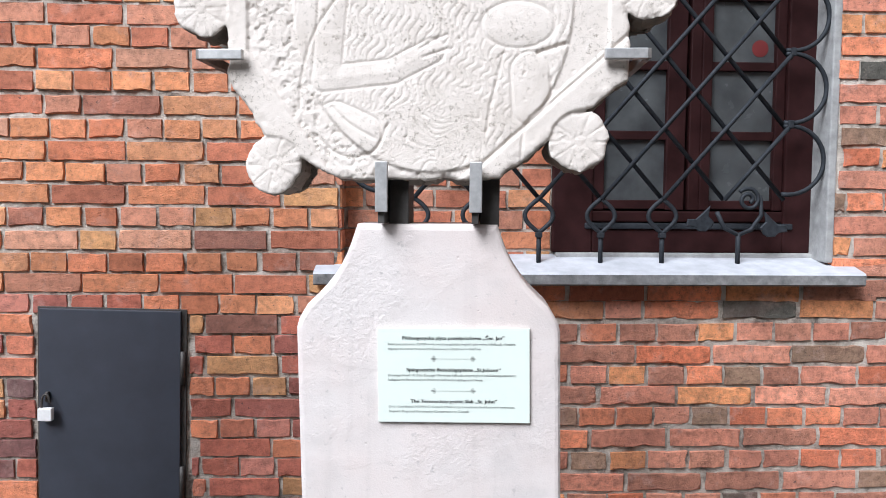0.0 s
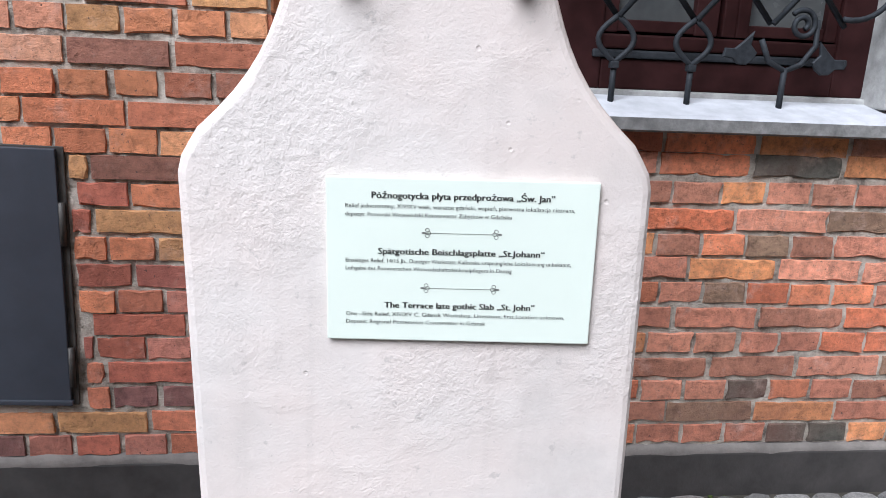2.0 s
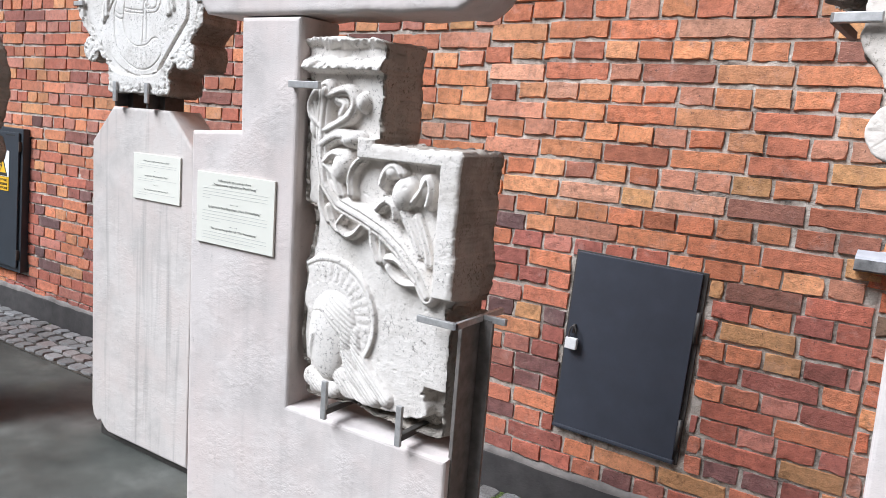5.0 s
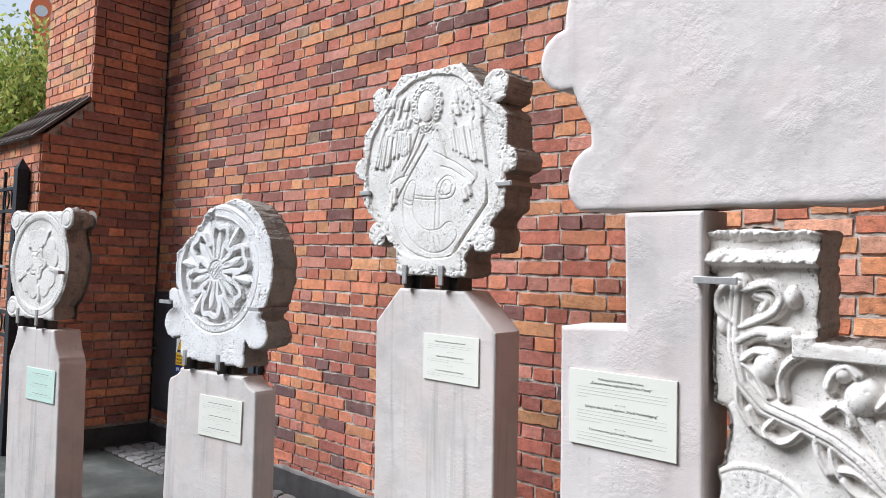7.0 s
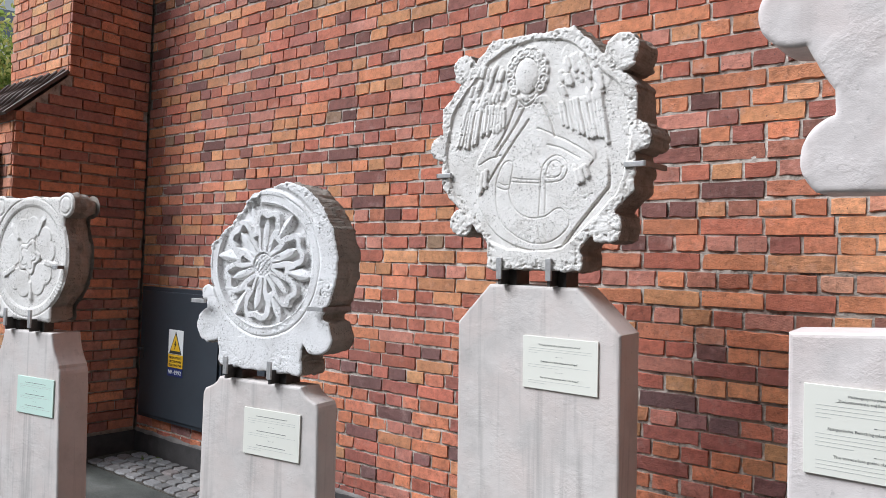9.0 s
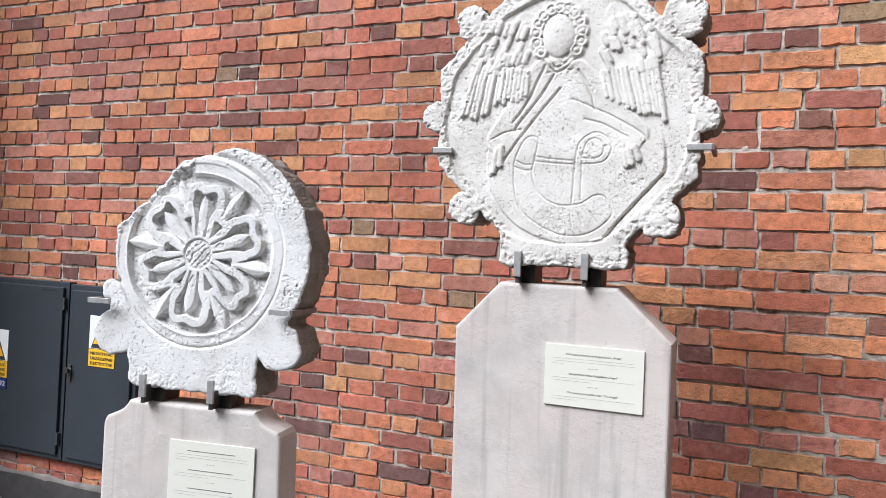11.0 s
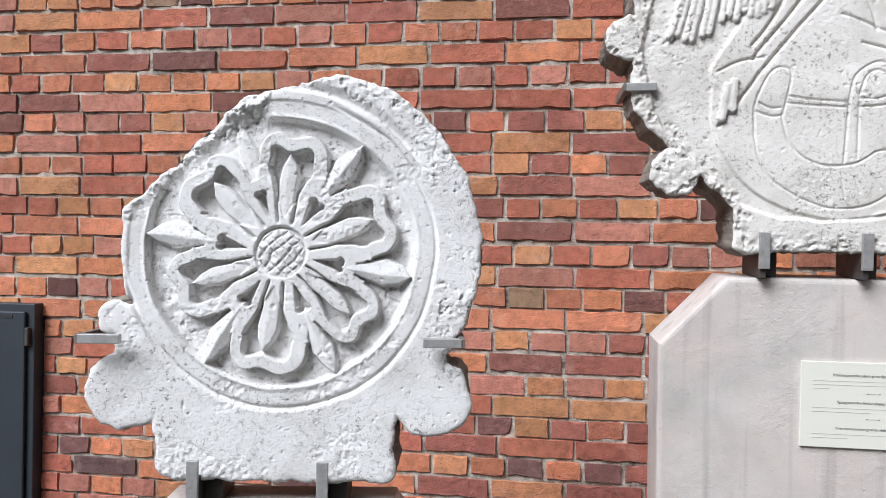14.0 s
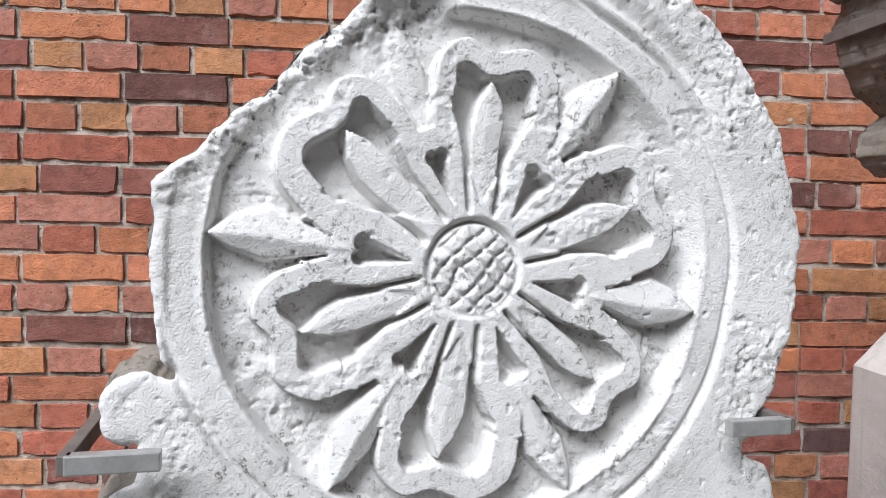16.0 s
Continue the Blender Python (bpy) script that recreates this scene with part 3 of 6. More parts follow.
# unseen masses above the brickwork, added to cut light from over the wall
tagged(part("wall_upper", box(LEFT - 1.03, RIGHT, FACE + 0.02, FACE + 0.45, TOP, 13.0), M_SKY_BLOCK), "unseen plain wall added above the brickwork to block sky light", "wall", kind="structure")
tagged(part("wall_buttress_upper", box(LEFT - 1.0, LEFT - 0.02, 2.03, FACE + 0.02, TOP, 11.0), M_SKY_BLOCK), "unseen plain block added above the buttress to block sky light", "wall", kind="structure")

# plinth: dark plaster with a rough cement edge on top
bm = bmesh.new()
add_box(bm, LEFT, RIGHT, FACE - 0.012, MORT + 0.002, -0.02, 0.165, 0.006)
tagged(part("plinth", bm, M_PLINTH), "dark rendered plinth along the foot of the brick wall", "plinth", kind="structure")
bm = bmesh.new()
n = 120
rng = random.Random(5)
prev = None
for i in range(n + 1):
    x = LEFT + (RIGHT - LEFT) * i / n
    y, z = FACE - 0.010 + rng.uniform(-0.004, 0.004), 0.186 + rng.uniform(-0.008, 0.010)
    ring = [bm.verts.new(c) for c in ((x, y, 0.160), (x, y - 0.001, z - 0.012 + rng.uniform(-0.004, 0.004)), (x, y + 0.008, z), (x, MORT + 0.004, z + 0.006))]
    if prev:
        for a, b, c, d in zip(prev[:-1], ring[:-1], ring[1:], prev[1:]):
            bm.faces.new((a, b, c, d))
    prev = ring
tagged(part("plinth_edge", bm, M_PLINTH_TOP, smooth=True), "rough grey cement edge on top of the plinth", "plinth", kind="structure")

# buttress: a broad lower part with a sloping tiled shoulder, a narrower upper part
BX0, BX1, BY0, BY1 = -8.25, LEFT, 1.64, 2.0
bm = bmesh.new()
g = 0.008
GAP = FACE - 0.018     # an open joint parts the buttress from the wall
side = [(BY0 + g, 0.0), (GAP, 0.0), (GAP, TOP), (BY1 + g, TOP), (BY1 + g, 2.90), (BY0 + g, 2.56)]
a = [bm.verts.new((BX1 - g, y, z)) for y, z in side]
b = [bm.verts.new((BX0 + g, y, z)) for y, z in side]
bm.faces.new(a), bm.faces.new(b[::-1])
for i in range(len(side)):
    j = (i + 1) % len(side)
    bm.faces.new((a[i], b[i], b[j], a[j]))
buttress = structure("wall_buttress", bm, M_MORTAR, "dark red brick buttress with a sloping tiled shoulder")
bm = bmesh.new()
add_box(bm, BX1 - 0.002, BX1 + 0.010, BY0 - 0.01, MORT, -0.02, 0.17, 0.004)
add_box(bm, BX0, BX1 + 0.010, BY0 - 0.012, BY0 + 0.004, -0.02, 0.17, 0.004)
tagged(part("buttress_plinth", bm, M_PLINTH), "dark rendered plinth round the buttress", "plinth", kind="structure")

# shoulder roof of the buttress, ribbed tiles on a thin deck
shoulder = tagged(new("shoulder_roof"), "weathered brown ribbed tile roof on the buttress shoulder", "roof")
slope = math.degrees(math.atan2(0.37, 0.40))
rm = pose((BX0 + BX1) / 2, BY0 - 0.06, 2.535, slope, 0, 0)
half = (BX1 - BX0) / 2 + 0.03
part("deck", box(-half, half, 0.0, 0.58, 0.0, 0.025, 0.004), M_ROOF, shoulder, m=rm)
for i in range(9):
    x = -half + 0.06 + i * (2 * half - 0.12) / 8
    part("rib", tube([(x, 0.0, 0.026), (x, 0.29, 0.028), (x, 0.58, 0.026)], 0.017, 8), M_ROOF, shoulder, m=rm)

# ground, cobbled strip along the wall
bm = bmesh.new()
bmesh.ops.create_grid(bm, x_segments=2, y_segments=2, size=400)
ground = tagged(part("ground", bm, M_GROUND), "dark worn asphalt yard with mossy patches", "ground", kind="structure")
STRIP0, STRIP1 = 2.22, FACE - 0.012
bm = bmesh.new()
add_box(bm, LEFT + 0.01, RIGHT, STRIP0, STRIP1, -0.02, 0.006)
pavement = tagged(part("pavement", bm, M_DIRT), "strip of old granite setts along the wall", "pavement", kind="structure")

# ---- window, sill and grille ----
bm = bmesh.new()
prof = [(FACE + 0.15, 1.305), (FACE + 0.05, 1.285), (2.600, 1.254), (2.592, 1.246), (2.592, 1.212), (2.600, 1.206), (MORT, 1.206), (MORT + 0.01, 1.236), (FACE + 0.15, 1.236)]
ends = []
for x in (-0.395, 1.578):
    ends.append([bm.verts.new((x, y, z)) for y, z in prof])
for i in range(len(prof)):
    j = (i + 1) % len(prof)
    bm.faces.new((ends[0][i], ends[0][j], ends[1][j], ends[1][i]))
bm.faces.new(ends[0][::-1]), bm.faces.new(ends[1])
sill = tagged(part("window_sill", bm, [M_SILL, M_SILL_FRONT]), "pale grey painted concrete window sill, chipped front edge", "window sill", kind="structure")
# faces centred below z 1.245 get the darker, mottled concrete
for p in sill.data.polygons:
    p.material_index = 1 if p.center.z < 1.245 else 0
bm = bmesh.new()
add_box(bm, WIN1 - 0.030, WIN1, FACE + 0.004, FACE + 0.15, 1.285, 2.95, 0.006)
add_box(bm, WIN0, WIN1, FACE + 0.10, FACE + 0.15, 1.285, 1.312, 0.006)
tagged(part("window_reveal", bm, M_CEMENT), "rough grey cement reveal round the window", "window reveal", kind="structure")

# added dark sheet: its near-black colour stands for the room's darkness
tagged(part("wall_room", box(WIN0 - 0.3, WIN1 + 0.3, FACE + 0.46, FACE + 0.5, 1.0, 3.2), M_PLINTH), "dark sheet added behind the window in place of an unlit room", "wall", kind="structure")
window_1 = tagged(new("window_1"), "dark oxblood wooden casement window with dusty panes", "window", kind="structure")
WY = FACE + 0.12
fr = [(WIN0 - 0.012, 0.63), (1.365, WIN1 - 0.022)]
for x0, x1 in fr:
    part("window_frame", box(x0, x1, WY, WY + 0.07, 1.312, 2.95, 0.006), M_FRAME, window_1)
part("window_frame", box(0.63, 1.365, WY, WY + 0.07, 1.312, 1.40, 0.006), M_FRAME, window_1)
part("window_frame", box(0.63, 1.365, WY, WY + 0.07, 2.86, 2.95, 0.006), M_FRAME, window_1)
part("drip_rail", box(0.60, 1.40, WY - 0.010, WY + 0.004, 1.402, 1.425, 0.006), M_IRON, window_1, "dark metal drip rail")
part("drip_rail", box(0.62, 1.38, WY + 0.010, WY + 0.03, 1.428, 1.47, 0.006), M_FRAME, window_1, "dark metal drip rail")
for x0, x1 in ((0.63, 0.985), (0.995, 1.365)):
    sash = part("casement", box(x0 + 0.002, x0 + 0.045, WY + 0.012, WY + 0.06, 1.474, 2.858, 0.005), M_FRAME, window_1)
    part("stile", box(x1 - 0.075 if x1 < 1 else x1 - 0.04, x1 - 0.002, WY + 0.012, WY + 0.06, 1.474, 2.858, 0.005), M_FRAME, sash)
    if x0 > 0.9:
        part("stile", box(x0 + 0.045, x0 + 0.085, WY + 0.010, WY + 0.06, 1.474, 2.858, 0.005), M_FRAME, sash)
    for k in range(6):
        z = 1.495 + 0.262 * k
        part("glazing_bar", box(x0 + 0.045, x1 - 0.04, WY + 0.018, WY + 0.055, z - 0.017, z + 0.017, 0.004), M_FRAME, sash)
        if k < 5:
            part("pane", box(x0 + 0.04, x1 - 0.035, WY + 0.036, WY + 0.040, z + 0.012, z + 0.25), M_GLASS, sash)
bm = bmesh.new()
bmesh.ops.create_circle(bm, cap_ends=True, segments=20, radius=0.032, matrix=pose(1.27, WY + 0.034, 2.09, 90))
part("sticker", bm, M_RED, window_1, "round red sticker on the glass")

GY = 2.70
grille = tagged(new("window_grille"), "black wrought iron diamond window grille with looped ends", "window grille")
PX, PZ, GX0, GX1, GZ0, GZ1 = 0.2285, 0.262, -0.155, 1.335, 1.515, 2.82
nodes_x = [0.641 + PX * k for k in range(-3, 4)]


def bar(points, r=0.0085, name="bar"):
    return part(name, tube(points, r), M_IRON, grille, smooth=True)


for sgn, dy in ((1, 0.0), (-1, 0.015)):
    for k in range(-9, 10):
        x0 = 0.641 + PX * k
        ts = [(GX0 - x0) / (sgn * PX), (GX1 - x0) / (sgn * PX)]
        lo, hi = max(0.0, min(ts)), min((GZ1 - GZ0) / PZ, max(ts))
        if hi - lo > 0.2:
            bar([(x0 + sgn * PX * t, GY + dy, GZ0 + PZ * t) for t in (lo, (lo + hi) / 2, hi)])
for x in nodes_x:
    if x > 1.0 or x < -0.1:
        continue
    loop = [(x + 0.052 * math.sin(math.pi * t) * s, GY + 0.006, GZ0 - 0.125 * t) for s, ts in ((1, range(0, 11)), (-1, range(9, -1, -1))) for t in [q / 10 for q in ts]]
    bar(loop, 0.0085, "loop")
    part("collar", box(x - 0.012, x + 0.012, GY - 0.010, GY + 0.018, 1.372, 1.392, 0.004), M_IRON, grille)
    bar([(x, GY + 0.004, 1.385), (x, GY + 0.004, 1.33), (x, GY + 0.004, 1.272)], 0.009, "post")
for k in range(5):
    z = 1.53 + PZ * (k + 0.5)
    for xc, sg in ((GX1, 1), (GX0, -1)):
        bar([(xc + sg * 0.132 * math.cos(a), GY + 0.004, z + 0.126 * math.sin(a)) for a in [radians(-100 + 200 * i / 20) for i in range(21)]], 0.0085, "loop")
        part("collar", box(xc - 0.010, xc + 0.010, GY - 0.010, GY + 0.016, z + 0.116, z + 0.146, 0.004), M_IRON, grille)
# corner ornament: scroll and two forged leaves
sc = [(1.185 + (0.012 + 0.032 * t) * math.cos(radians(-60 + 560 * t)), GY - 0.006, 1.515 + (0.012 + 0.032 * t) * math.sin(radians(-60 + 560 * t))) for t in [i / 40 for i in range(41)]]
bar(sc, 0.008, "scroll")
bar([(1.23, GY, 1.53), (1.238, GY, 1.46), (1.20, GY, 1.405), (1.153, GY, 1.385), (1.10, GY, 1.41), (1.07, GY, 1.47)], 0.0085, "scroll")
bar([(1.153, GY, 1.39), (1.153, GY, 1.33), (1.153, GY, 1.272)], 0.009, "post")
for x, z, turn, flip in ((1.015, 1.435, 20, 1), (1.275, 1.415, -20, -1)):
    pts = [(-0.062, 0.004), (-0.048, 0.026), (-0.020, 0.016), (0.006, 0.026), (0.046, 0.044), (0.028, 0.010), (0.040, -0.018), (0.022, -0.034), (0.0, -0.040), (-0.024, -0.030), (-0.034, -0.010)]
    ob = part("forged_leaf", outline_solid([(flip * px, pz) for px, pz in pts], -0.006, 0.006, 0.003, 1), M_IRON, grille, m=pose(x, GY - 0.004, z, 0, -turn, 0))

# ---- hatch in the wall, cabinets ----
hatch = tagged(new("wall_hatch"), "closed anthracite steel wall hatch with a padlock", "hatch")
hm = pose(-1.125, FACE - 0.014, 0.735, 0, 1.3, 0)
bm = bmesh.new()
add_box(bm, -0.262, 0.262, 0.012, 0.034, -0.372, 0.380, 0.002)
part("hatch_frame", bm, M_STEEL_DARK, hatch, m=hm)
leaf = part("hatch_door", box(-0.252, 0.244, 0, 0.016, -0.355, 0.374, 0.003), M_HATCH, hatch, m=hm)
part("lower_lip", box(-0.258, 0.25, -0.006, 0.012, -0.368, -0.352, 0.004), M_HATCH, hatch, m=hm)
for z in (0.17, -0.25):
    part("hinge", tube([(0.252, 0.002, z - 0.06), (0.252, 0.002, z), (0.252, 0.002, z + 0.06)], 0.009, 8), M_STEEL_DARK, hatch, m=hm, smooth=True)
part("hasp", box(-0.226, -0.214, -0.014, 0.004, 0.04, 0.078, 0.003), M_STEEL_DARK, hatch, m=hm)
padlock = tagged(new("padlock"), "small closed padlock with a white metal body", "padlock")
part("lock_body", box(-0.242, -0.193, -0.034, -0.012, -0.022, 0.024, 0.004), M_LOCK, padlock, m=hm)
part("shackle", tube([(-0.2175 + 0.0145 * math.cos(a), -0.023, 0.042 + 0.030 * math.sin(a)) for a in [math.pi * i / 12 for i in range(13)]] + [(-0.232, -0.023, 0.02)], 0.004, 7), M_STEEL_DARK, padlock, m=hm, smooth=True)


def lettering(name, text, size, parent, m, mat, align="LEFT", bold=0.0, fit=0.0):
    """Flat letters in Blender's own font; fit: the width to which they are squeezed."""
    cu = bpy.data.curves.new(name, "FONT")
    cu.body, cu.size, cu.align_x, cu.resolution_u = text, size, align, 2
    tmp = bpy.data.objects.new(name, cu)
    scene.collection.objects.link(tmp)
    me = bpy.data.meshes.new_from_object(tmp.evaluated_get(bpy.context.evaluated_depsgraph_get()))
    bpy.data.objects.remove(tmp)
    if bold:
        extra = me.copy()
        for v in extra.vertices:
            v.co.x += bold
        both = bmesh.new()
        both.from_mesh(me)
        both.from_mesh(extra)
        both.to_mesh(me)
        both.free()
        bpy.data.meshes.remove(extra)
    if fit:
        xs = [v.co.x for v in me.vertices]
        k = fit / max(1e-6, max(xs) - min(xs))
        for v in me.vertices:
            v.co.x *= k
    me.materials.clear()
    return put(name, me, mat, parent, m @ pose(0, 0, 0, 90))


def cabinet(x0, x1, z0, z1, label, handle):
    cab = tagged(new("electrical_cabinet"), label, "cabinet", "electrical cabinets on the wall")
    part("cabinet_body", box(x0, x1, FACE - 0.05, FACE + 0.02, z0, z1, 0.004), M_CABINET, cab)
    door = part("cabinet_door", box(x0 + 0.03, x1 - 0.03, FACE - 0.066, FACE - 0.052, z0 + 0.03, z1 - 0.03, 0.005), M_CABINET, cab)
    part("handle_plate", box(handle - 0.012, handle + 0.012, FACE - 0.074, FACE - 0.064, 0.77, 0.87, 0.004), M_STEEL_DARK, door)
    part("knob", tube([(handle, FACE - 0.072, 0.84), (handle, FACE - 0.09, 0.84), (handle, FACE - 0.10, 0.838)], 0.017, 10), M_STEEL_DARK, door)
    part("cabinet_hinge", box(x1 - 0.028, x1 - 0.014, FACE - 0.07, FACE - 0.05, z1 - 0.16, z1 - 0.09, 0.003), M_STEEL_DARK, door)
    part("cabinet_hinge", box(x1 - 0.028, x1 - 0.014, FACE - 0.07, FACE - 0.05, z0 + 0.09, z0 + 0.16, 0.003), M_STEEL_DARK, door)
    part("vent_slot", box(x1 - 0.20, x1 - 0.08, FACE - 0.068, FACE - 0.064, z1 - 0.055, z1 - 0.045), M_RUBBER, door)
    return cab


cabinet(-7.12, -6.04, 0.31, 1.335, "dark grey steel electrical cabinet with a closed door", -7.05)
cabinet(-6.03, -5.51, 0.31, 1.325, "narrow dark grey steel electrical cabinet with a closed door", -5.985)


def warning_sign(x, z, number):
    sign = tagged(new("warning_sign"), "white and yellow high voltage warning sign on a cabinet", "sign", "warning signs")
    y = FACE - 0.070
    part("sign_plate", box(x - 0.097, x + 0.097, y, y + 0.004, z - 0.085, z + 0.10, 0.0015), M_WHITE, sign)
    bm = outline_solid([(x - 0.080, z - 0.080), (x + 0.080, z - 0.080), (x, z + 0.088)], y - 0.0022, y, 0)
    part("triangle_edge", bm, M_INK, sign)
    bm = outline_solid([(x - 0.064, z - 0.058), (x + 0.064, z - 0.058), (x, z + 0.068)], y - 0.0034, y, 0)
    part("triangle", bm, M_YELLOW, sign)
    bm = outline_solid([(x + 0.012, z + 0.030), (x - 0.016, z - 0.012), (x - 0.001, z - 0.010), (x - 0.010, z - 0.048), (x + 0.016, z - 0.002), (x + 0.002, z - 0.004)], y - 0.0046, y, 0)
    part("bolt", bm, M_INK, sign)
    part("text_panel", box(x - 0.097, x + 0.097, y, y + 0.004, z - 0.185, z - 0.087, 0.0015), M_YELLOW, sign)
    for i, txt in enumerate(("NIE DOTYKAĆ", "URZĄDZENIE", "ELEKTRYCZNE")):
        lettering("warning_text", txt, 0.024, sign, pose(x, y - 0.0012, z - 0.118 - 0.028 * i), M_INK, "CENTER", 0.0016, 0.165)
    if number:
        part("number_panel", box(x - 0.097, x + 0.097, y, y + 0.004, z - 0.25, z - 0.187, 0.0015), M_BLUE, sign)
        lettering("number_text", number, 0.046, sign, pose(x, y - 0.0012, z - 0.235), M_WHITE, "CENTER", 0.003, 0.175)


warning_sign(-6.59, 0.925, "W-4992")
warning_sign(-5.75, 1.062, "")

# ---- steles: places and turn of their fronts ----
ST1, ST2, ST3 = pose(0.03, 1.333, 0, 0, 0, -5.7), pose(-1.8, 1.24, 1.25, 2.5) @ pose(0, 0, -1.25), pose(-2.86, 1.77, 1.25, 1.8) @ pose(0, 0, -1.25)
ST4, ST5 = pose(-4.084, 1.405, 0, 0, 0, 9), pose(-5.77, 1.16, 0, 0, 0, 10)


def curve_shoulder(x0, z0, x1, z1, n=8, hollow=1.0):
    """From the shoulder x0, z0 up to the neck x1, z1, hollow inwards near the neck."""
    out = []
    for i in range(n + 1):
        t = i / n
        out.append((x0 + (x1 - x0) * (t + hollow * 0.30 * math.sin(math.pi * t) * (1 - t * 0.3)), z0 + (z1 - z0) * t))
    return out


def stele(m, label, left, right, shoulder_z, neck_l, neck_r, neck_z, depth, hollow, mat, foot=0.02, chipped=False):
    x = left[1]
    pts = [(x, foot + 0.10), (x + 0.012, foot + 0.055), (x + 0.045, foot + 0.028), (x + 0.07, foot + 0.04), (x + 0.10, foot + 0.012), (x + 0.125, foot)] if chipped else [(x, foot)]
    pts += [(right[1], foot)]
    soft = lambda x0, way, curve: [(x0, shoulder_z - 0.026), (x0 + way * 0.004, shoulder_z - 0.010), (x0 + way * 0.012, shoulder_z + 0.004)] + [q for q in curve if q[1] > shoulder_z + 0.015] if hollow else curve
    pts += soft(right[0], -1, curve_shoulder(right[0], shoulder_z, neck_r, neck_z, 9, hollow))
    pts += soft(left[0], 1, curve_shoulder(left[0], shoulder_z, neck_l, neck_z, 9, hollow))[::-1]
    thing = tagged(new("display_stele"), label, "stele", "concrete display steles")
    thing.matrix_basis = m
    part("stele_body", outline_solid(pts, 0, depth, 0.011), mat, thing)
    part("base_plate", box(left[1] + 0.03, right[1] - 0.02, 0.03, depth + 0.03, 0.0, foot + 0.01, 0.003), M_STEEL_DARK, thing, "dark steel base plate")
    return thing


stele(ST1, "tall pinkish white cast concrete stele with hollowed shoulders", (-0.290, -0.262), (0.192, 0.215), 1.296, -0.177, 0.077, 1.462, 0.15, 0.75, M_CONC)
stele(ST3, "tall grey white cast concrete stele with chamfered shoulders", (-0.460, -0.452), (0.226, 0.226), 1.356, -0.313, 0.060, 1.510, 0.16, 0.0, M_CONC2, 0.04, True)
stele(ST4, "low grey white cast concrete stele with hollowed shoulders", (-0.318, -0.318), (0.322, 0.345), 1.000, -0.225, 0.228, 1.062, 0.13, 0.9, M_CONC2)
stele(ST5, "narrow grey white cast concrete stele with hollowed shoulders", (-0.230, -0.19), (0.335, 0.37), 0.975, -0.15, 0.255, 1.155, 0.17, 0.75, M_CONC2)

# the stele with a cut-out for the carved fragment, and its blank upper disc
stele_2 = tagged(new("display_stele"), "stepped pinkish white concrete stele with a blank scalloped head", "stele", "concrete display steles")
stele_2.matrix_basis = ST2
body = [(-0.185, 0.02), (0.735, 0.02), (0.730, 0.748), (0.222, 0.742), (0.214, 1.752), (0.004, 1.752), (0.010, 1.460), (-0.186, 1.447)]
part("stele_body", outline_solid(body, 0, 0.15, 0.011), M_CONC, stele_2)
part("base_plate", box(-0.16, 0.74, 0.03, 0.18, 0.0, 0.03, 0.003), M_STEEL_DARK, stele_2, "dark steel base plate")


def blank_head(u, v):
    d = np.minimum(rect(u, v, -0.345, 0.375, -0.47, 0.30, 0.12), circle(u, v, 0, 0.02, 0.43))
    for x, y, r in ((-0.425, -0.048, 0.084), (0.43, -0.045, 0.088), (-0.318, -0.385, 0.098), (0.385, -0.365, 0.105), (-0.29, 0.33, 0.085), (0.29, 0.33, 0.085), (0, 0.46, 0.08)):
        d = np.minimum(d, circle(u, v, x, y, r))
    d = np.minimum(d, rect(u, v, -0.33, 0.37, -0.468, -0.3, 0.01))
    return np.maximum(d, -0.464 + 0.006 * vnoise(u, v * 0, 14, 3, 70) - v)


head = slab("stele_head", blank_head, lambda u, v: 0.0015 * vnoise(u, v, 30, 3, 4), 0.62, 0.009, 0.16, (M_CONC, M_CONC), edge=0.004, ragged=0.0015, seed=2, side_rough=0.002)
head.parent, head.matrix_basis = stele_2, pose(0.25, -0.001, 2.222)
head["label"] = "blank scalloped concrete head, cracked along its lower joint"

# ---- carved slabs ----


def rough(u, v, amount, seed, scale=45):
    return amount * vnoise(u, v, scale, 5, seed)


def chips(u, v, seed, scale=38, level=0.30, depth=0.008):
    """Scattered pits."""
    return -depth * step(vnoise(u, v, scale, 4, seed), level, level + 0.22)


def rosette_outline(u, v):
    d = np.maximum(np.hypot(u - 0.040, v - 0.010) - 0.349, -0.323 - u)
    d = np.maximum(d, (v - u) * 0.7071 - 0.268)
    d = np.maximum(d, 0.956 * v - 0.292 * u - 0.307)
    d = np.minimum(d, rect(u, v, -0.240, 0.228, -0.445, -0.1, 0.03))
    d = np.minimum(d, circle(u, v, -0.296, -0.272, 0.076))
    d = np.minimum(d, circle(u, v, 0.300, -0.283, 0.075))
    d = np.minimum(d, rect(u, v, -0.318, 0.322, -0.30, -0.1, 0.02))
    d = np.minimum(d, rect(u, v, -0.352, -0.2, -0.165, -0.100, 0.025))
    return d


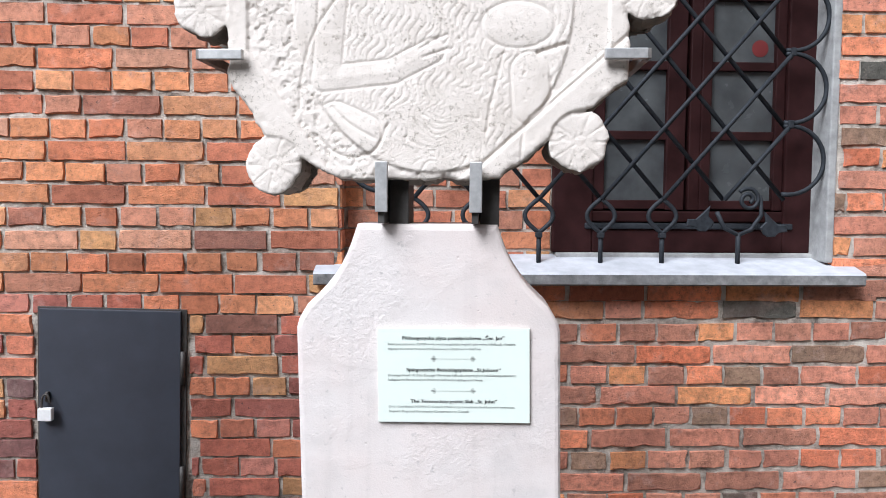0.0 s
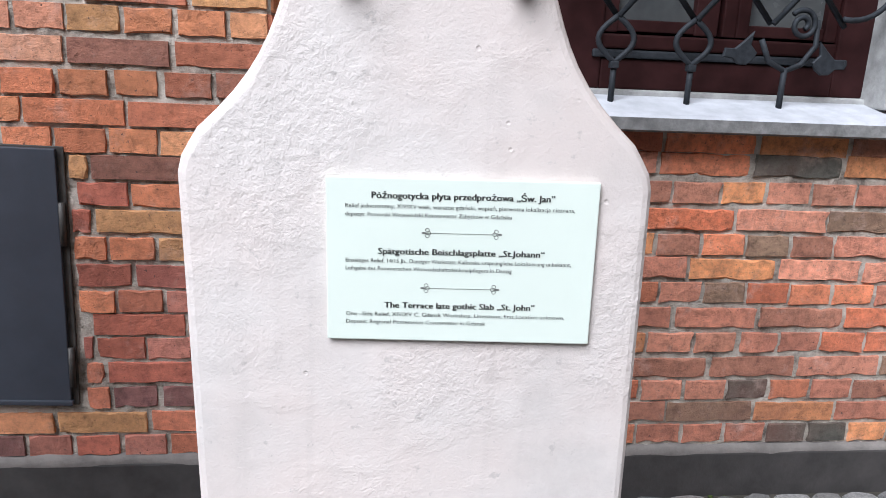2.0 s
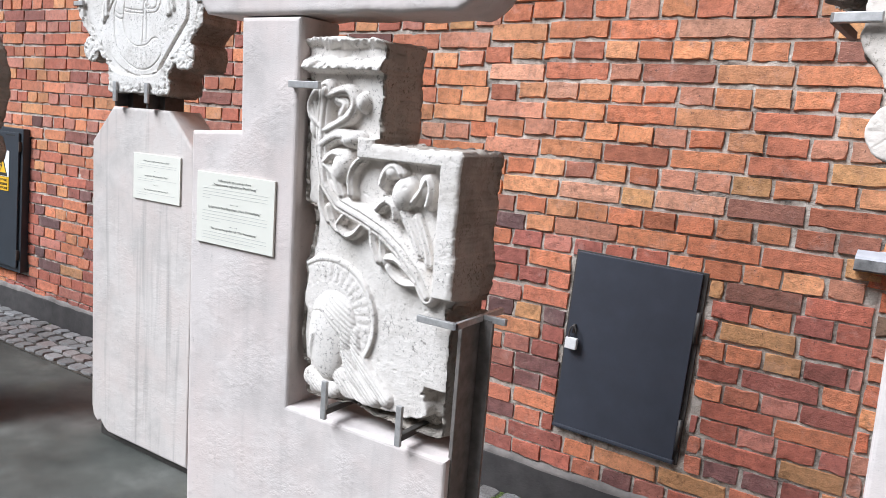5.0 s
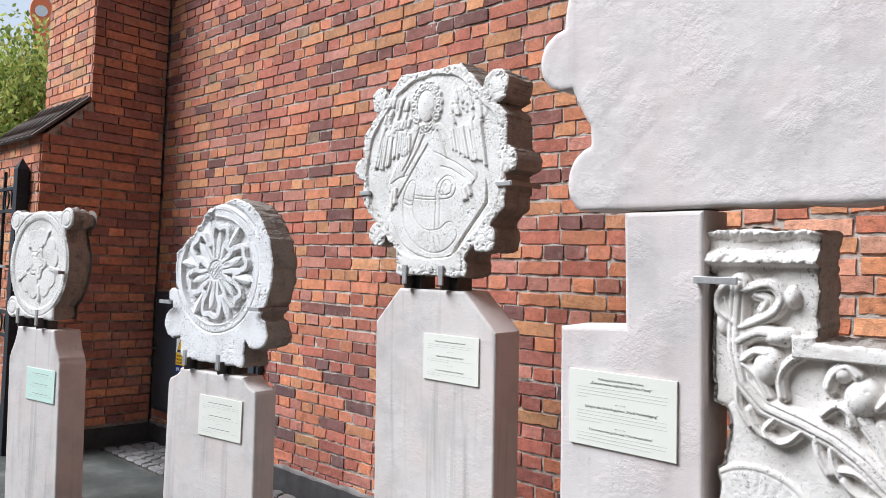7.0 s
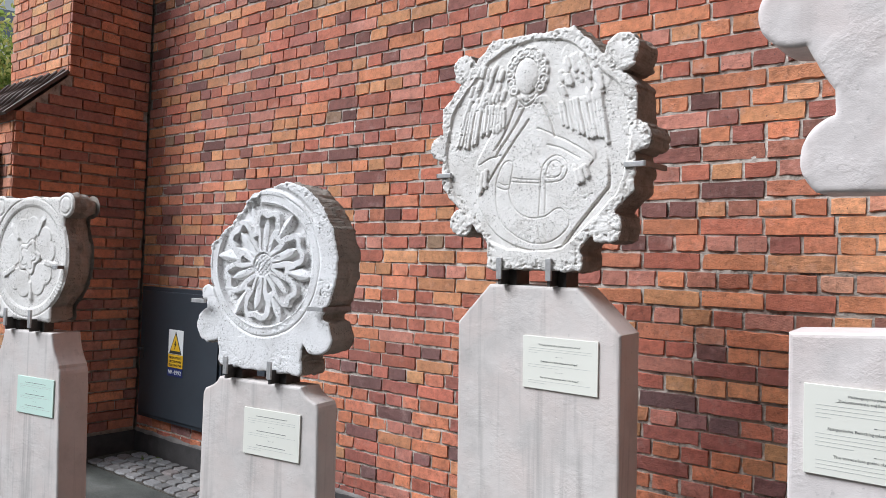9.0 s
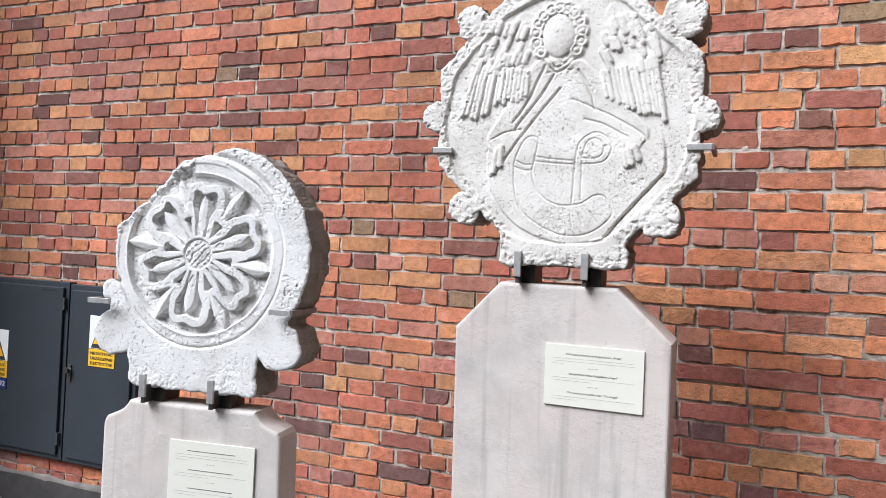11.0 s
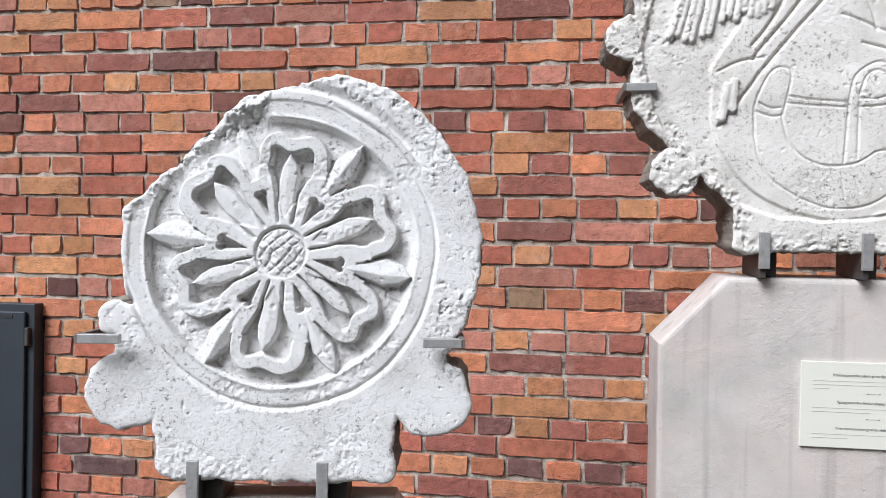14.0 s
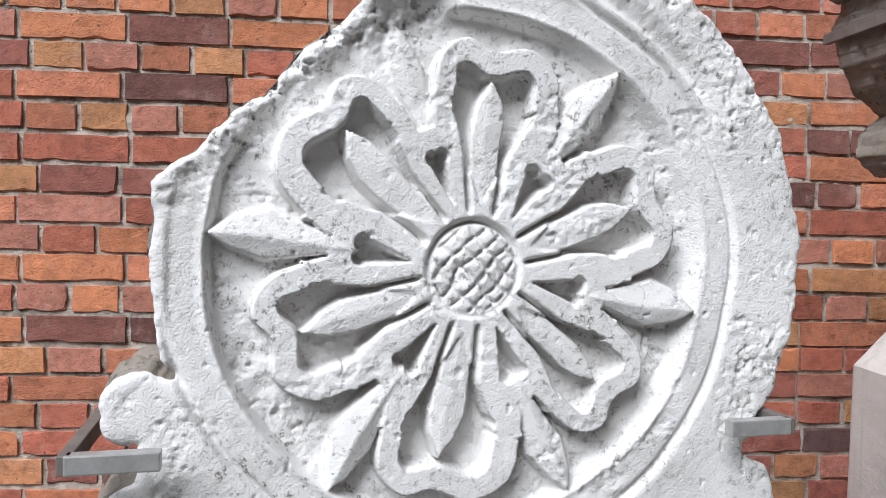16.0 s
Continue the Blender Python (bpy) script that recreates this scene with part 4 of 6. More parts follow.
def rosette(u, v):
    u, v = u + 0.0035 * vnoise(u, v, 11, 3, 61), v + 0.0035 * vnoise(u, v, 11, 3, 62)
    r, true = np.hypot(u, v), np.degrees(np.arctan2(v, u)) % 360
    th = np.interp(true, [0, 21, 53, 85, 110, 134, 173, 202, 235, 262, 294, 320, 348, 360], [5, 26, 56, 86, 116, 146, 176, 206, 236, 266, 296, 326, 356, 365]) % 360
    r2 = r + 0.003 * vnoise(u, v, 9, 3, 5)
    floor = -0.022
    # sunken field: a steep edge, worn to a soft slope towards the right
    worn_right = np.maximum(0, np.cos(np.radians(true - 12))) ** 2
    h = floor * (1 - step(r2, 0.254 - 0.010 * worn_right, 0.262 + 0.008 * worn_right))
    band = step(r2, 0.260, 0.272) * (1 - step(r2, 0.291, 0.297))
    h = h - 0.003 * band - 0.009 * np.exp(-((r2 - 0.299) / 0.0045) ** 2) * (1 - 0.4 * worn_right) * (1 - step(true, 60, 75) * (1 - step(true, 185, 200)))
    # upper right: the rim split by a second step
    arc = step(true, 28, 46) * (1 - step(true, 84, 90))
    h = h - 0.012 * arc * step(r2, 0.310, 0.316) * (1 - step(r2, 0.318, 0.340)) - 0.003 * arc * step(r2, 0.316, 0.322)
    # six broad petals of one level, each a flat ribbon with a gently pointed tip
    phi = (th - 86 + 3 * vnoise(u, v, 5, 2, 8) + 30) % 60 - 30
    kk = np.floor((th - 86 + 30) / 60) % 6
    grow = 0.985 + 0.035 * np.sin(kk * 2.4 + 0.6)
    x, y = r * np.sin(np.radians(phi)) / grow, r * np.cos(np.radians(phi)) / grow
    ax = np.abs(x)
    tip = y + 0.10 * ax + 0.006 * np.cos(np.clip(ax / 0.035, 0, 1) * math.pi)
    petal = rect(x, tip, -0.072, 0.072, 0.112, 0.229, 0.040)
    petal = np.minimum(petal, np.where((y > 0.03) & (y < 0.165), ax - (0.014 + 0.46 * (y - 0.03)), 1.0))
    top = np.maximum(step(-petal, 0.0, 0.0028), 1 - step(r + 0.012 * np.cos(np.radians(phi) * 6), 0.136, 0.1395))
    # pointed sepals between the petals, each with a ridge
    phi2 = (th - 56 + 3 * vnoise(u, v, 5, 2, 9) + 30) % 60 - 30
    k2 = np.floor((th - 56 + 30) / 60) % 6
    x2, y2 = r * np.sin(np.radians(phi2)), r * np.cos(np.radians(phi2))
    sw = np.interp(y2, [0.120, 0.140, 0.205, 0.240, 0.266], [0.0, 0.010, 0.025, 0.016, 0.0])
    sep = step(sw - np.abs(x2), 0.0, 0.0045) * (y2 > 0.13) * np.where(k2 == 1, 0.45, 1.0)
    h = np.maximum(h, floor + top * 0.0225)
    h = np.maximum(h, floor + sep * (0.024 - 0.38 * np.abs(x2)))
    # hollows inside each petal round a long blunt leaf, narrow towards the heart
    hollow = step(-petal, 0.0275, 0.0300) * step(y, 0.060, 0.075)
    rib_w = np.interp(y, [0.02, 0.05, 0.100, 0.145, 0.168, 0.196], [0.010, 0.011, 0.018, 0.021, 0.016, 0.0])
    rib = step(rib_w - ax, 0.0, 0.0035)
    h = h - 0.0290 * hollow * (1 - rib) - hollow * rib * (0.002 + 0.12 * ax)
    seam = np.exp(-((ax - rib_w - 0.002) / 0.0022) ** 2) * step(y, 0.052, 0.062) * (1 - step(y, 0.12, 0.15))
    h = h - 0.016 * seam * (1 - hollow)
    # heart-shaped eyes in the webs between the petals
    eye = np.minimum(np.hypot(np.abs(x2) - 0.0068, y2 - 0.117) - 0.0074, np.where((y2 > 0.066) & (y2 < 0.117), np.abs(x2) - 0.24 * (y2 - 0.066), 1.0))
    h = h - 0.030 * step(-eye, -0.001, 0.0030)
    # heart with a lattice of seeds
    boss = 1 - step(r, 0.041, 0.046)
    p, q = (u + v) + 0.010 * vnoise(u, v, 36, 2, 63), (u - v) + 0.010 * vnoise(u, v, 36, 2, 64)
    cut = np.maximum(np.exp(-(((p * 43) % 1 - 0.5) / 0.10) ** 2), np.exp(-(((q * 43) % 1 - 0.5) / 0.10) ** 2))
    h = h * (1 - boss) + boss * (0.002 - 1.6 * r * r - 0.0055 * cut + 0.003 * vnoise(u, v, 60, 2, 66))
    h = h - 0.011 * np.exp(-((r - 0.0475) / 0.003) ** 2) * (0.6 + 0.4 * np.sin(np.radians(true)))
    bed = step(-h, 0.012, 0.019)
    h = h + bed * (rough(u, v, 0.003, 67, 60) + chips(u, v, 68, 80, 0.34, 0.003))
    # upper left: rim and field broken away to one rough slope
    gone = step(true, 93, 97) * (1 - step(true, 140, 176)) * step(r2, 0.232, 0.262)
    slope = -0.018 + 0.016 * step(r, 0.240, 0.300) + rough(u, v, 0.014, 3, 38) + chips(u, v, 13, 95, 0.10, 0.007)
    h = h * (1 - gone) + gone * slope
    outer = step(r2, 0.300, 0.325)
    patch = step(vnoise(u, v, 7, 3, 14), -0.05, 0.30)
    h = h + outer * patch * step(v, -0.22, -0.08) * (rough(u, v, 0.0032, 6, 110) + chips(u, v, 7, 105, 0.24, 0.0045)) + outer * chips(u, v, 17, 130, 0.52, 0.003) + rough(u, v, 0.0004, 65, 130)
    scar = step(vnoise(u, v, 16, 4, 15), 0.16, 0.28)
    return h + scar * (rough(u, v, 0.0026, 16, 140) - 0.0008) + chips(u, v, 11, 95, 0.50, 0.003)


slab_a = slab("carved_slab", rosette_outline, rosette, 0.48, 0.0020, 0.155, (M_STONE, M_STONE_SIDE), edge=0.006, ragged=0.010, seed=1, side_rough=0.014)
slab_a.matrix_basis = ST4 @ pose(0, 0.0, 1.552)
tagged(slab_a, "white limestone slab carved with a six-petalled rosette, broken edge", "stone slab", "carved stone slabs")


def angel_outline(u, v):
    d = np.maximum(np.hypot(u, v) - 0.448, np.maximum(np.abs(u) - 0.406, np.abs(v) - 0.408))
    d = np.maximum(d, (np.abs(u) + np.abs(v)) * 0.7071 - np.where((u < 0) & (v < 0), 0.385, 0.410))
    for x, y, r in ((-0.412, 0.022, 0.050), (0.405, 0.003, 0.056), (-0.302, 0.318, 0.055), (0.350, 0.290, 0.062), (-0.308, -0.275, 0.054), (0.305, -0.298, 0.056)):
        d = np.minimum(d, circle(u, v, x, y, r))
    d = np.minimum(d, rect(u, v, -0.186, 0.216, -0.452, -0.2, 0.02))
    return d


def flowing(chain, n=4):
    """A smooth run of points through those of a chain."""
    if len(chain) < 3:
        return chain
    p = [chain[0], *chain, chain[-1]]
    out = []
    for a, b, c, d in zip(p, p[1:], p[2:], p[3:]):
        for i in range(n):
            t = i / n
            out.append(tuple(0.5 * (2 * b[k] + (c[k] - a[k]) * t + (2 * a[k] - 5 * b[k] + 4 * c[k] - d[k]) * t * t + (3 * b[k] - a[k] - 3 * c[k] + d[k]) * t ** 3) for k in (0, 1)))
    return out + [chain[-1]]


def incised(h, u, v, lines, width=0.0026, depth=0.006):
    """Cut lines, each a chain of points, into the relief."""
    d = 1.0
    for chain in map(flowing, lines):
        for (ax, ay), (bx, by) in zip(chain[:-1], chain[1:]):
            d = np.minimum(d, capsule(u, v, ax, ay, bx, by))
    return h - depth * np.exp(-(d / width) ** 2)


def angel(u, v):
    u, v = u + 0.004 * vnoise(u, v, 12, 3, 71), v + 0.004 * vnoise(u, v, 12, 3, 72)
    e = -angel_outline(u, v)
    panel = 0.388 - np.maximum(np.hypot(u, v) * 0.95, (np.abs(u) + np.abs(v)) * 0.70) + 0.008 * vnoise(u, v, 12, 3, 20)
    h = -0.010 * step(panel, 0.020, 0.028)
    # plain oval head in a wreath of curls
    hair = 0.0
    for k in range(13):
        a = radians(-38 + 256 * k / 12)
        cx, cy = -0.018 + 0.071 * math.cos(a), 0.262 + 0.082 * math.sin(a)
        q = np.hypot(u - cx, v - cy)
        hair = np.maximum(hair, (1 - step(q, 0.016, 0.027)) * (0.010 - 0.004 * np.exp(-((q - 0.010) / 0.003) ** 2) + 0.004 * vnoise(u, v, 70, 2, 73)))
    h = np.maximum(h, -0.011 + hair)
    face = np.hypot((u + 0.018) / 0.050, (v - 0.258) / 0.068)
    h = np.where(face < 1.0, -0.011 + 0.015 * np.sqrt(np.maximum(0, 1 - face ** 2)) ** 0.6, h)
    h = h + 0.007 * np.exp(-(capsule(u, v, -0.045, 0.178, 0.020, 0.178) / 0.014) ** 2)
    # mantle and sleeves
    mantle = np.minimum(capsule(u, v, -0.06, 0.15, -0.20, -0.06) - 0.040, capsule(u, v, 0.04, 0.14, 0.22, -0.05) - 0.040)
    mantle = np.minimum(mantle, np.maximum(np.abs(u) - 0.06 - 0.55 * (0.16 - v), v - 0.17))
    h = h + 0.005 * (1 - step(mantle, -0.004, 0.006)) * step(v, -0.16, -0.06)
    h = incised(h, u, v, [((-0.007, 0.096), (-0.070, 0.023), (-0.158, -0.093), (-0.220, -0.178)), ((-0.059, 0.172), (-0.105, 0.073), (-0.153, -0.001)),
                          ((-0.030, 0.14), (-0.075, 0.07), (-0.13, 0.0), (-0.150, -0.03)), ((0.045, 0.15), (0.085, 0.08), (0.10, 0.03))], 0.0035, 0.008)
    h = incised(h, u, v, [((0.03, 0.060), (0.090, 0.036), (0.188, -0.012), (0.252, -0.058), (0.245, -0.080)), ((-0.225, -0.055), (-0.18, -0.035), (-0.127, -0.027)),
                          ((-0.065, 0.185), (-0.02, 0.145), (0.035, 0.185)), ((-0.05, 0.19), (-0.02, 0.16), (0.02, 0.19)), ((0.07, 0.00), (0.12, -0.015), (0.20, -0.055))], 0.0028, 0.005)
    # wings: small feathers above, long ones hanging
    rng = random.Random(4)
    for s, long_f, upper in ((-1, ((-.275, .17, -.335, -.02), (-.25, .17, -.29, .012), (-.222, .17, -.253, .02), (-.195, .165, -.212, .04), (-.168, .16, -.18, .055), (-.142, .155, -.152, .06), (-.118, .15, -.125, .065)),
                              ((-.115, .16), (-.125, .30), (-.19, .27), (-.27, .21), (-.265, .16))),
                             (1, ((.125, .14, .148, .045), (.152, .145, .18, .045), (.18, .15, .21, .02), (.21, .15, .243, .01), (.24, .16, .272, .0), (.268, .16, .30, -.03)),
                              ((.115, .15), (.16, .31), (.20, .28), (.27, .21), (.25, .15)))):
        cx, cy = sum(p[0] for p in upper) / 5, sum(p[1] for p in upper) / 5
        area = np.minimum(np.hypot((u - cx) / 0.085, (v - cy) / 0.085) - 1, np.minimum(capsule(u, v, *upper[1], cx, cy), capsule(u, v, *upper[3], cx, cy)) / 0.04 - 1)
        h = h + 0.002 * (1 - step(area, -0.1, 0.1))
        for k in range(46):
            x, y = cx + rng.uniform(-0.085, 0.085), cy + rng.uniform(-0.075, 0.085)
            if math.hypot((x - cx) / 0.09, (y - cy) / 0.09) > 1:
                continue
            q = capsule(u, v, x, y + 0.012, x + s * 0.010, y - 0.014)
            h = np.maximum(h, np.where(q < 0.010, -0.004 + rng.uniform(-0.002, 0.004) + 0.003 * (1 - (q / 0.010) ** 2), -1))
        for ax, ay, bx, by in long_f:
            for off in (-0.0065, 0.0075):
                cut = rng.uniform(0.72, 1.0)
                q = capsule(u, v, ax + off * 0.8, ay, ax + off + (bx - ax) * cut, ay + (by - ay) * cut)
                h = np.maximum(h, np.where(q < 0.0075, -0.006 + rng.uniform(-0.001, 0.002) + 0.005 * np.sqrt(np.maximum(0, 1 - (q / 0.0075) ** 2)), -1))
    # shield with a straight lower right edge, and its incised mark
    sd = np.maximum(np.hypot((u - 0.035) * 0.92, v + 0.125) - 0.252, u * 0.766 - v * 0.643 - 0.336)
    low = 1 - step(v, -0.13, -0.03)
    h = h + 0.006 * low * (1 - step(sd, -0.003, 0.003)) - 0.006 * low * np.exp(-((sd - 0.004) / 0.004) ** 2) * step(u, 0.04, 0.12)
    mark = [((-0.165, -0.14), (-0.158, -0.225), (-0.125, -0.29), (-0.06, -0.335), (0.005, -0.353), (0.08, -0.345), (0.14, -0.30), (0.145, -0.265), (0.115, -0.23), (0.085, -0.232)),
            ((-0.105, -0.16), (-0.09, -0.215), (-0.05, -0.25), (0.0, -0.262), (0.05, -0.255), (0.085, -0.232)),
            ((-0.165, -0.14), (-0.15, -0.095), (-0.125, -0.055), (-0.10, -0.05), (-0.088, -0.07), (-0.105, -0.16)),
            ((-0.155, -0.128), (-0.13, -0.14), (-0.108, -0.138)), ((-0.165, -0.145), (-0.13, -0.157), (-0.106, -0.155)),
            ((-0.095, -0.113), (0.024, -0.128)), ((-0.095, -0.128), (0.024, -0.14)), ((0.028, -0.12), (0.022, -0.256)), ((0.048, -0.13), (0.048, -0.246)),
            ((0.028, -0.12), (0.04, -0.07), (0.085, -0.042), (0.125, -0.06), (0.137, -0.095), (0.11, -0.132), (0.048, -0.138)),
            ((0.048, -0.115), (0.06, -0.075), (0.085, -0.06), (0.112, -0.075), (0.112, -0.105), (0.085, -0.122), (0.048, -0.12)),
            ((0.02, -0.29), (0.03, -0.33)), ((0.045, -0.285), (0.06, -0.32)), ((0.08, -0.28), (0.10, -0.31))]
    h = incised(h, u - 0.018, v, mark, 0.0018, 0.0042)
    for chain in (((-0.205, -0.09), (-0.215, -0.16)), ((-0.19, -0.08), (-0.195, -0.14)), ((0.19, -0.10), (0.20, -0.14)), ((0.205, -0.095), (0.215, -0.135)), ((0.222, -0.085), (0.235, -0.12))):
        q = capsule(u, v, *chain[0], *chain[1])
        h = np.maximum(h, np.where(q < 0.009, 0.006 - 0.3 * q, -1))
    worn = 1 - step(e, 0.015, 0.055)
    patch = step(vnoise(u, v, 9, 3, 27), 0.05, 0.35)
    h = h + worn * (rough(u, v, 0.0042, 21, 80) + chips(u, v, 25, 60, 0.22, 0.006) - 0.002) + (0.06 + 0.94 * patch) * (chips(u, v, 22, 90, 0.36, 0.004) + rough(u, v, 0.0012, 28, 130)) + rough(u, v, 0.0004, 23, 130)
    return h + chips(u, v, 24, 110, 0.48, 0.003)


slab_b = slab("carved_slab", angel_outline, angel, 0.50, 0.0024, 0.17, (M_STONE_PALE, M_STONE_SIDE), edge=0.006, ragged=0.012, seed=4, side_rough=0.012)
slab_b.matrix_basis = ST3 @ pose(-0.125, -0.03, 2.02)
tagged(slab_b, "white limestone slab carved with a winged figure and shield", "stone slab", "carved stone slabs")


JOHN_DISCS = ((-0.261, -0.388, 0.051), (0.280, -0.345, 0.053), (-0.392, -0.112, 0.050), (0.392, -0.085, 0.052))


def john_outline(u, v):
    d = np.maximum(np.hypot(u * 1.0, v * 0.985) - 0.43, np.abs(u - 0.006) - 0.352)
    d = np.maximum(d, np.maximum(-0.826 * u - 0.564 * v - 0.417, 0.62 * u - 0.785 * v - 0.410))
    d = np.maximum(d, -0.412 - v + 0.006 * vnoise(u, v * 0, 22, 3, 39))
    for x, y, r in JOHN_DISCS + ((-0.37, 0.13, 0.062), (0.37, 0.13, 0.062), (-0.27, 0.33, 0.06), (0.27, 0.33, 0.06)):
        d = np.minimum(d, circle(u, v, x, y, r))
    return d


def john(u, v):
    e = -john_outline(u, v)
    # the figure stands a little proud of a pocked ground; a plain border runs round it
    figure = np.maximum(np.hypot((u - 0.02) / 0.245, (v + 0.10) / 0.300) - 1, (u * 0.665 - v * 0.747) / 0.36 - 1)
    on = 1 - step(figure, -0.010, 0.012)
    edge = np.minimum(np.minimum(u + 0.311, 0.330 - u), np.minimum(0.362 + 0.826 * u + 0.564 * v, 0.358 - 0.665 * u + 0.747 * v))
    ground = step(edge, 0.0, 0.006)
    h = -0.007 * ground * (1 - on)
    h = h + ground * (1 - on) * step(0.25 - u, 0.0, 0.05) * (rough(u, v, 0.0026, 31, 110) + chips(u, v, 38, 105, 0.16, 0.0045))
    # bare limbs among wavy locks
    limbs = np.minimum(capsule(u, v, -0.172, -0.238, -0.050, -0.225) - 0.022, capsule(u, v, -0.050, -0.225, 0.020, -0.190) - 0.022)
    limbs = np.minimum(limbs, capsule(u, v, -0.165, -0.225, -0.150, -0.06) - 0.026)
    limbs = np.minimum(limbs, capsule(u, v, 0.192, -0.225, 0.196, -0.285) - 0.034)
    limbs = np.minimum(limbs, capsule(u, v, -0.150, -0.315, -0.105, -0.335) - 0.038)
    limbs = np.minimum(limbs, np.hypot((u - 0.170) / 1.6, v + 0.145) - 0.040)
    turn = step(-v, 0.275, 0.385) * (1 - step(u, 0.02, 0.12)) * 1.15
    strand = u * np.cos(turn) - v * np.sin(turn) + 0.007 * np.sin((v + 0.4 * u) * 95 + 5 * vnoise(u, v, 6, 2, 33)) + 0.020 * vnoise(u, v, 7, 2, 34)
    lock = np.abs(np.sin(strand * 245))
    broken = step(vnoise(u, v, 22, 2, 30), -0.45, -0.25)
    h = h - 0.0026 * on * step(limbs, 0.0, 0.006) * broken * (1 - step(lock, 0.12, 0.40))
    h = h + 0.0022 * on * (1 - step(limbs, -0.025, 0.0)) - 0.0034 * on * np.exp(-(limbs / 0.0022) ** 2)
    h = incised(h, u, v, [((0.0, -0.185), (0.025, -0.170), (0.046, -0.162)), ((0.005, -0.20), (0.035, -0.19), (0.050, -0.185)), ((-0.146, -0.096), (-0.187, -0.155), (-0.212, -0.235), (-0.215, -0.29)),
                          ((0.145, -0.196), (0.126, -0.275), (0.116, -0.334)), ((-0.157, -0.285), (-0.126, -0.315), (-0.080, -0.342)), ((-0.188, -0.335), (-0.140, -0.372), (-0.085, -0.365), (-0.055, -0.315)),
                          ((0.229, -0.236), (0.225, -0.275), (0.186, -0.315), (0.177, -0.384))], 0.0022, 0.0042)
    h = incised(h, u, v, [((0.205, -0.193), (0.253, -0.178))], 0.0035, 0.008)
    # straight fillet along the lower right border
    slant = 0.665 * u - 0.747 * v
    h = h - 0.006 * np.exp(-((slant - 0.361) / 0.0035) ** 2) * (u > 0.10) + 0.003 * step(slant, 0.362, 0.368) * (u > 0.10)
    for x, y, size in JOHN_DISCS:
        rr, aa = np.hypot(u - x, v - y), np.arctan2(v - y, u - x)
        disc = 1 - step(rr, size - 0.004, size + 0.002)
        ray = 1 - step(np.abs(np.sin(aa * 5 + 0.8 * vnoise(u, v, 14, 2, 32))), 0.06, 0.24)
        h = h * (1 - disc) + disc * (-0.003 - 0.0026 * ray * (rr > 0.009) - 0.0015 * np.exp(-((rr - 0.010) / 0.003) ** 2) + rough(u, v, 0.0012, 29, 60))
    return 0.60 * h + (1 - step(e, 0.0, 0.030)) * rough(u, v, 0.0028, 35, 60) + rough(u, v, 0.0005, 36, 120) + chips(u, v, 37, 120, 0.48, 0.002)


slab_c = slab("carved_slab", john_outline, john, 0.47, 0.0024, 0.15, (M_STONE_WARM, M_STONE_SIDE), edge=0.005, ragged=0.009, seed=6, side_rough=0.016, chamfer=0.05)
slab_c.matrix_basis = ST1 @ pose(-0.062, -0.015, 1.955)
tagged(slab_c, "cream limestone slab carved with wavy locks and discs", "stone slab", "carved stone slabs")


def flower_outline(u, v):
    d = np.hypot(u, v) - 0.325
    for x, y in ((-0.275, 0.265), (0.285, 0.275), (-0.265, -0.275)):
        d = np.minimum(d, circle(u, v, x, y, 0.066))
    d = np.minimum(d, rect(u, v, -0.29, 0.28, 0.1, 0.318, 0.03))
    return np.minimum(d, rect(u, v, -0.24, 0.20, -0.335, -0.1, 0.02))


def flower(u, v):
    r, th = np.hypot(u, v), np.degrees(np.arctan2(v, u))
    h = -0.016 * (1 - step(r, 0.268, 0.274)) - 0.009 * np.exp(-((r - 0.318) / 0.004) ** 2)
    h = h - 0.006 * np.exp(-((r - 0.276) / 0.004) ** 2)
    band = step(r, 0.28, 0.285) * (1 - step(r, 0.312, 0.316)) * (v < -0.1)
    h = h - 0.004 * band * (0.5 + 0.5 * np.sin(np.radians(th) * 90))
    phi = (th - 98 + 36) % 72 - 36
    x, y = r * np.sin(np.radians(phi)), r * np.cos(np.radians(phi))
    petal = np.minimum(np.hypot(np.abs(x) - 0.040, y - 0.155) - 0.062, np.where(y < 0.16, np.abs(x) - 0.1 * y / 0.16, 1.0))
    h = h + 0.011 * step(-petal, 0.0, 0.006) - 0.006 * np.exp(-(petal / 0.004) ** 2)
    leaf = step(0.018 - np.abs(r * np.sin(np.radians((th - 62 + 36) % 72 - 36))), 0.0, 0.008) * step(r, 0.12, 0.14) * (1 - step(r, 0.22, 0.25))
    h = np.maximum(h, -0.012 + 0.014 * leaf)
    small = 0.055 + 0.014 * np.cos(np.radians(th) * 5)
    h = np.where(r < small + 0.03, np.maximum(h, 0.002), h) - 0.008 * np.exp(-((r - small - 0.03) / 0.005) ** 2) - 0.006 * np.exp(-((r - small) / 0.004) ** 2)
    for cx, cy in ((-0.275, 0.265), (0.285, 0.275), (-0.265, -0.275)):
        q = np.hypot(u - cx, v - cy)
        h = h - 0.007 * np.exp(-((q - 0.044) / 0.005) ** 2)
    return 0.62 * h + rough(u, v, 0.0010, 41, 60) + chips(u, v, 42, 60, 0.52, 0.004)


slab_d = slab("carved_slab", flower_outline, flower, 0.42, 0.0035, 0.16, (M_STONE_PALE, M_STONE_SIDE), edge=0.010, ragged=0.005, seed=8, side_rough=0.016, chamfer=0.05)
slab_d.matrix_basis = ST5 @ pose(0.03, 0.0, 1.545)
tagged(slab_d, "white limestone slab carved with a five-petalled flower", "stone slab", "carved stone slabs")


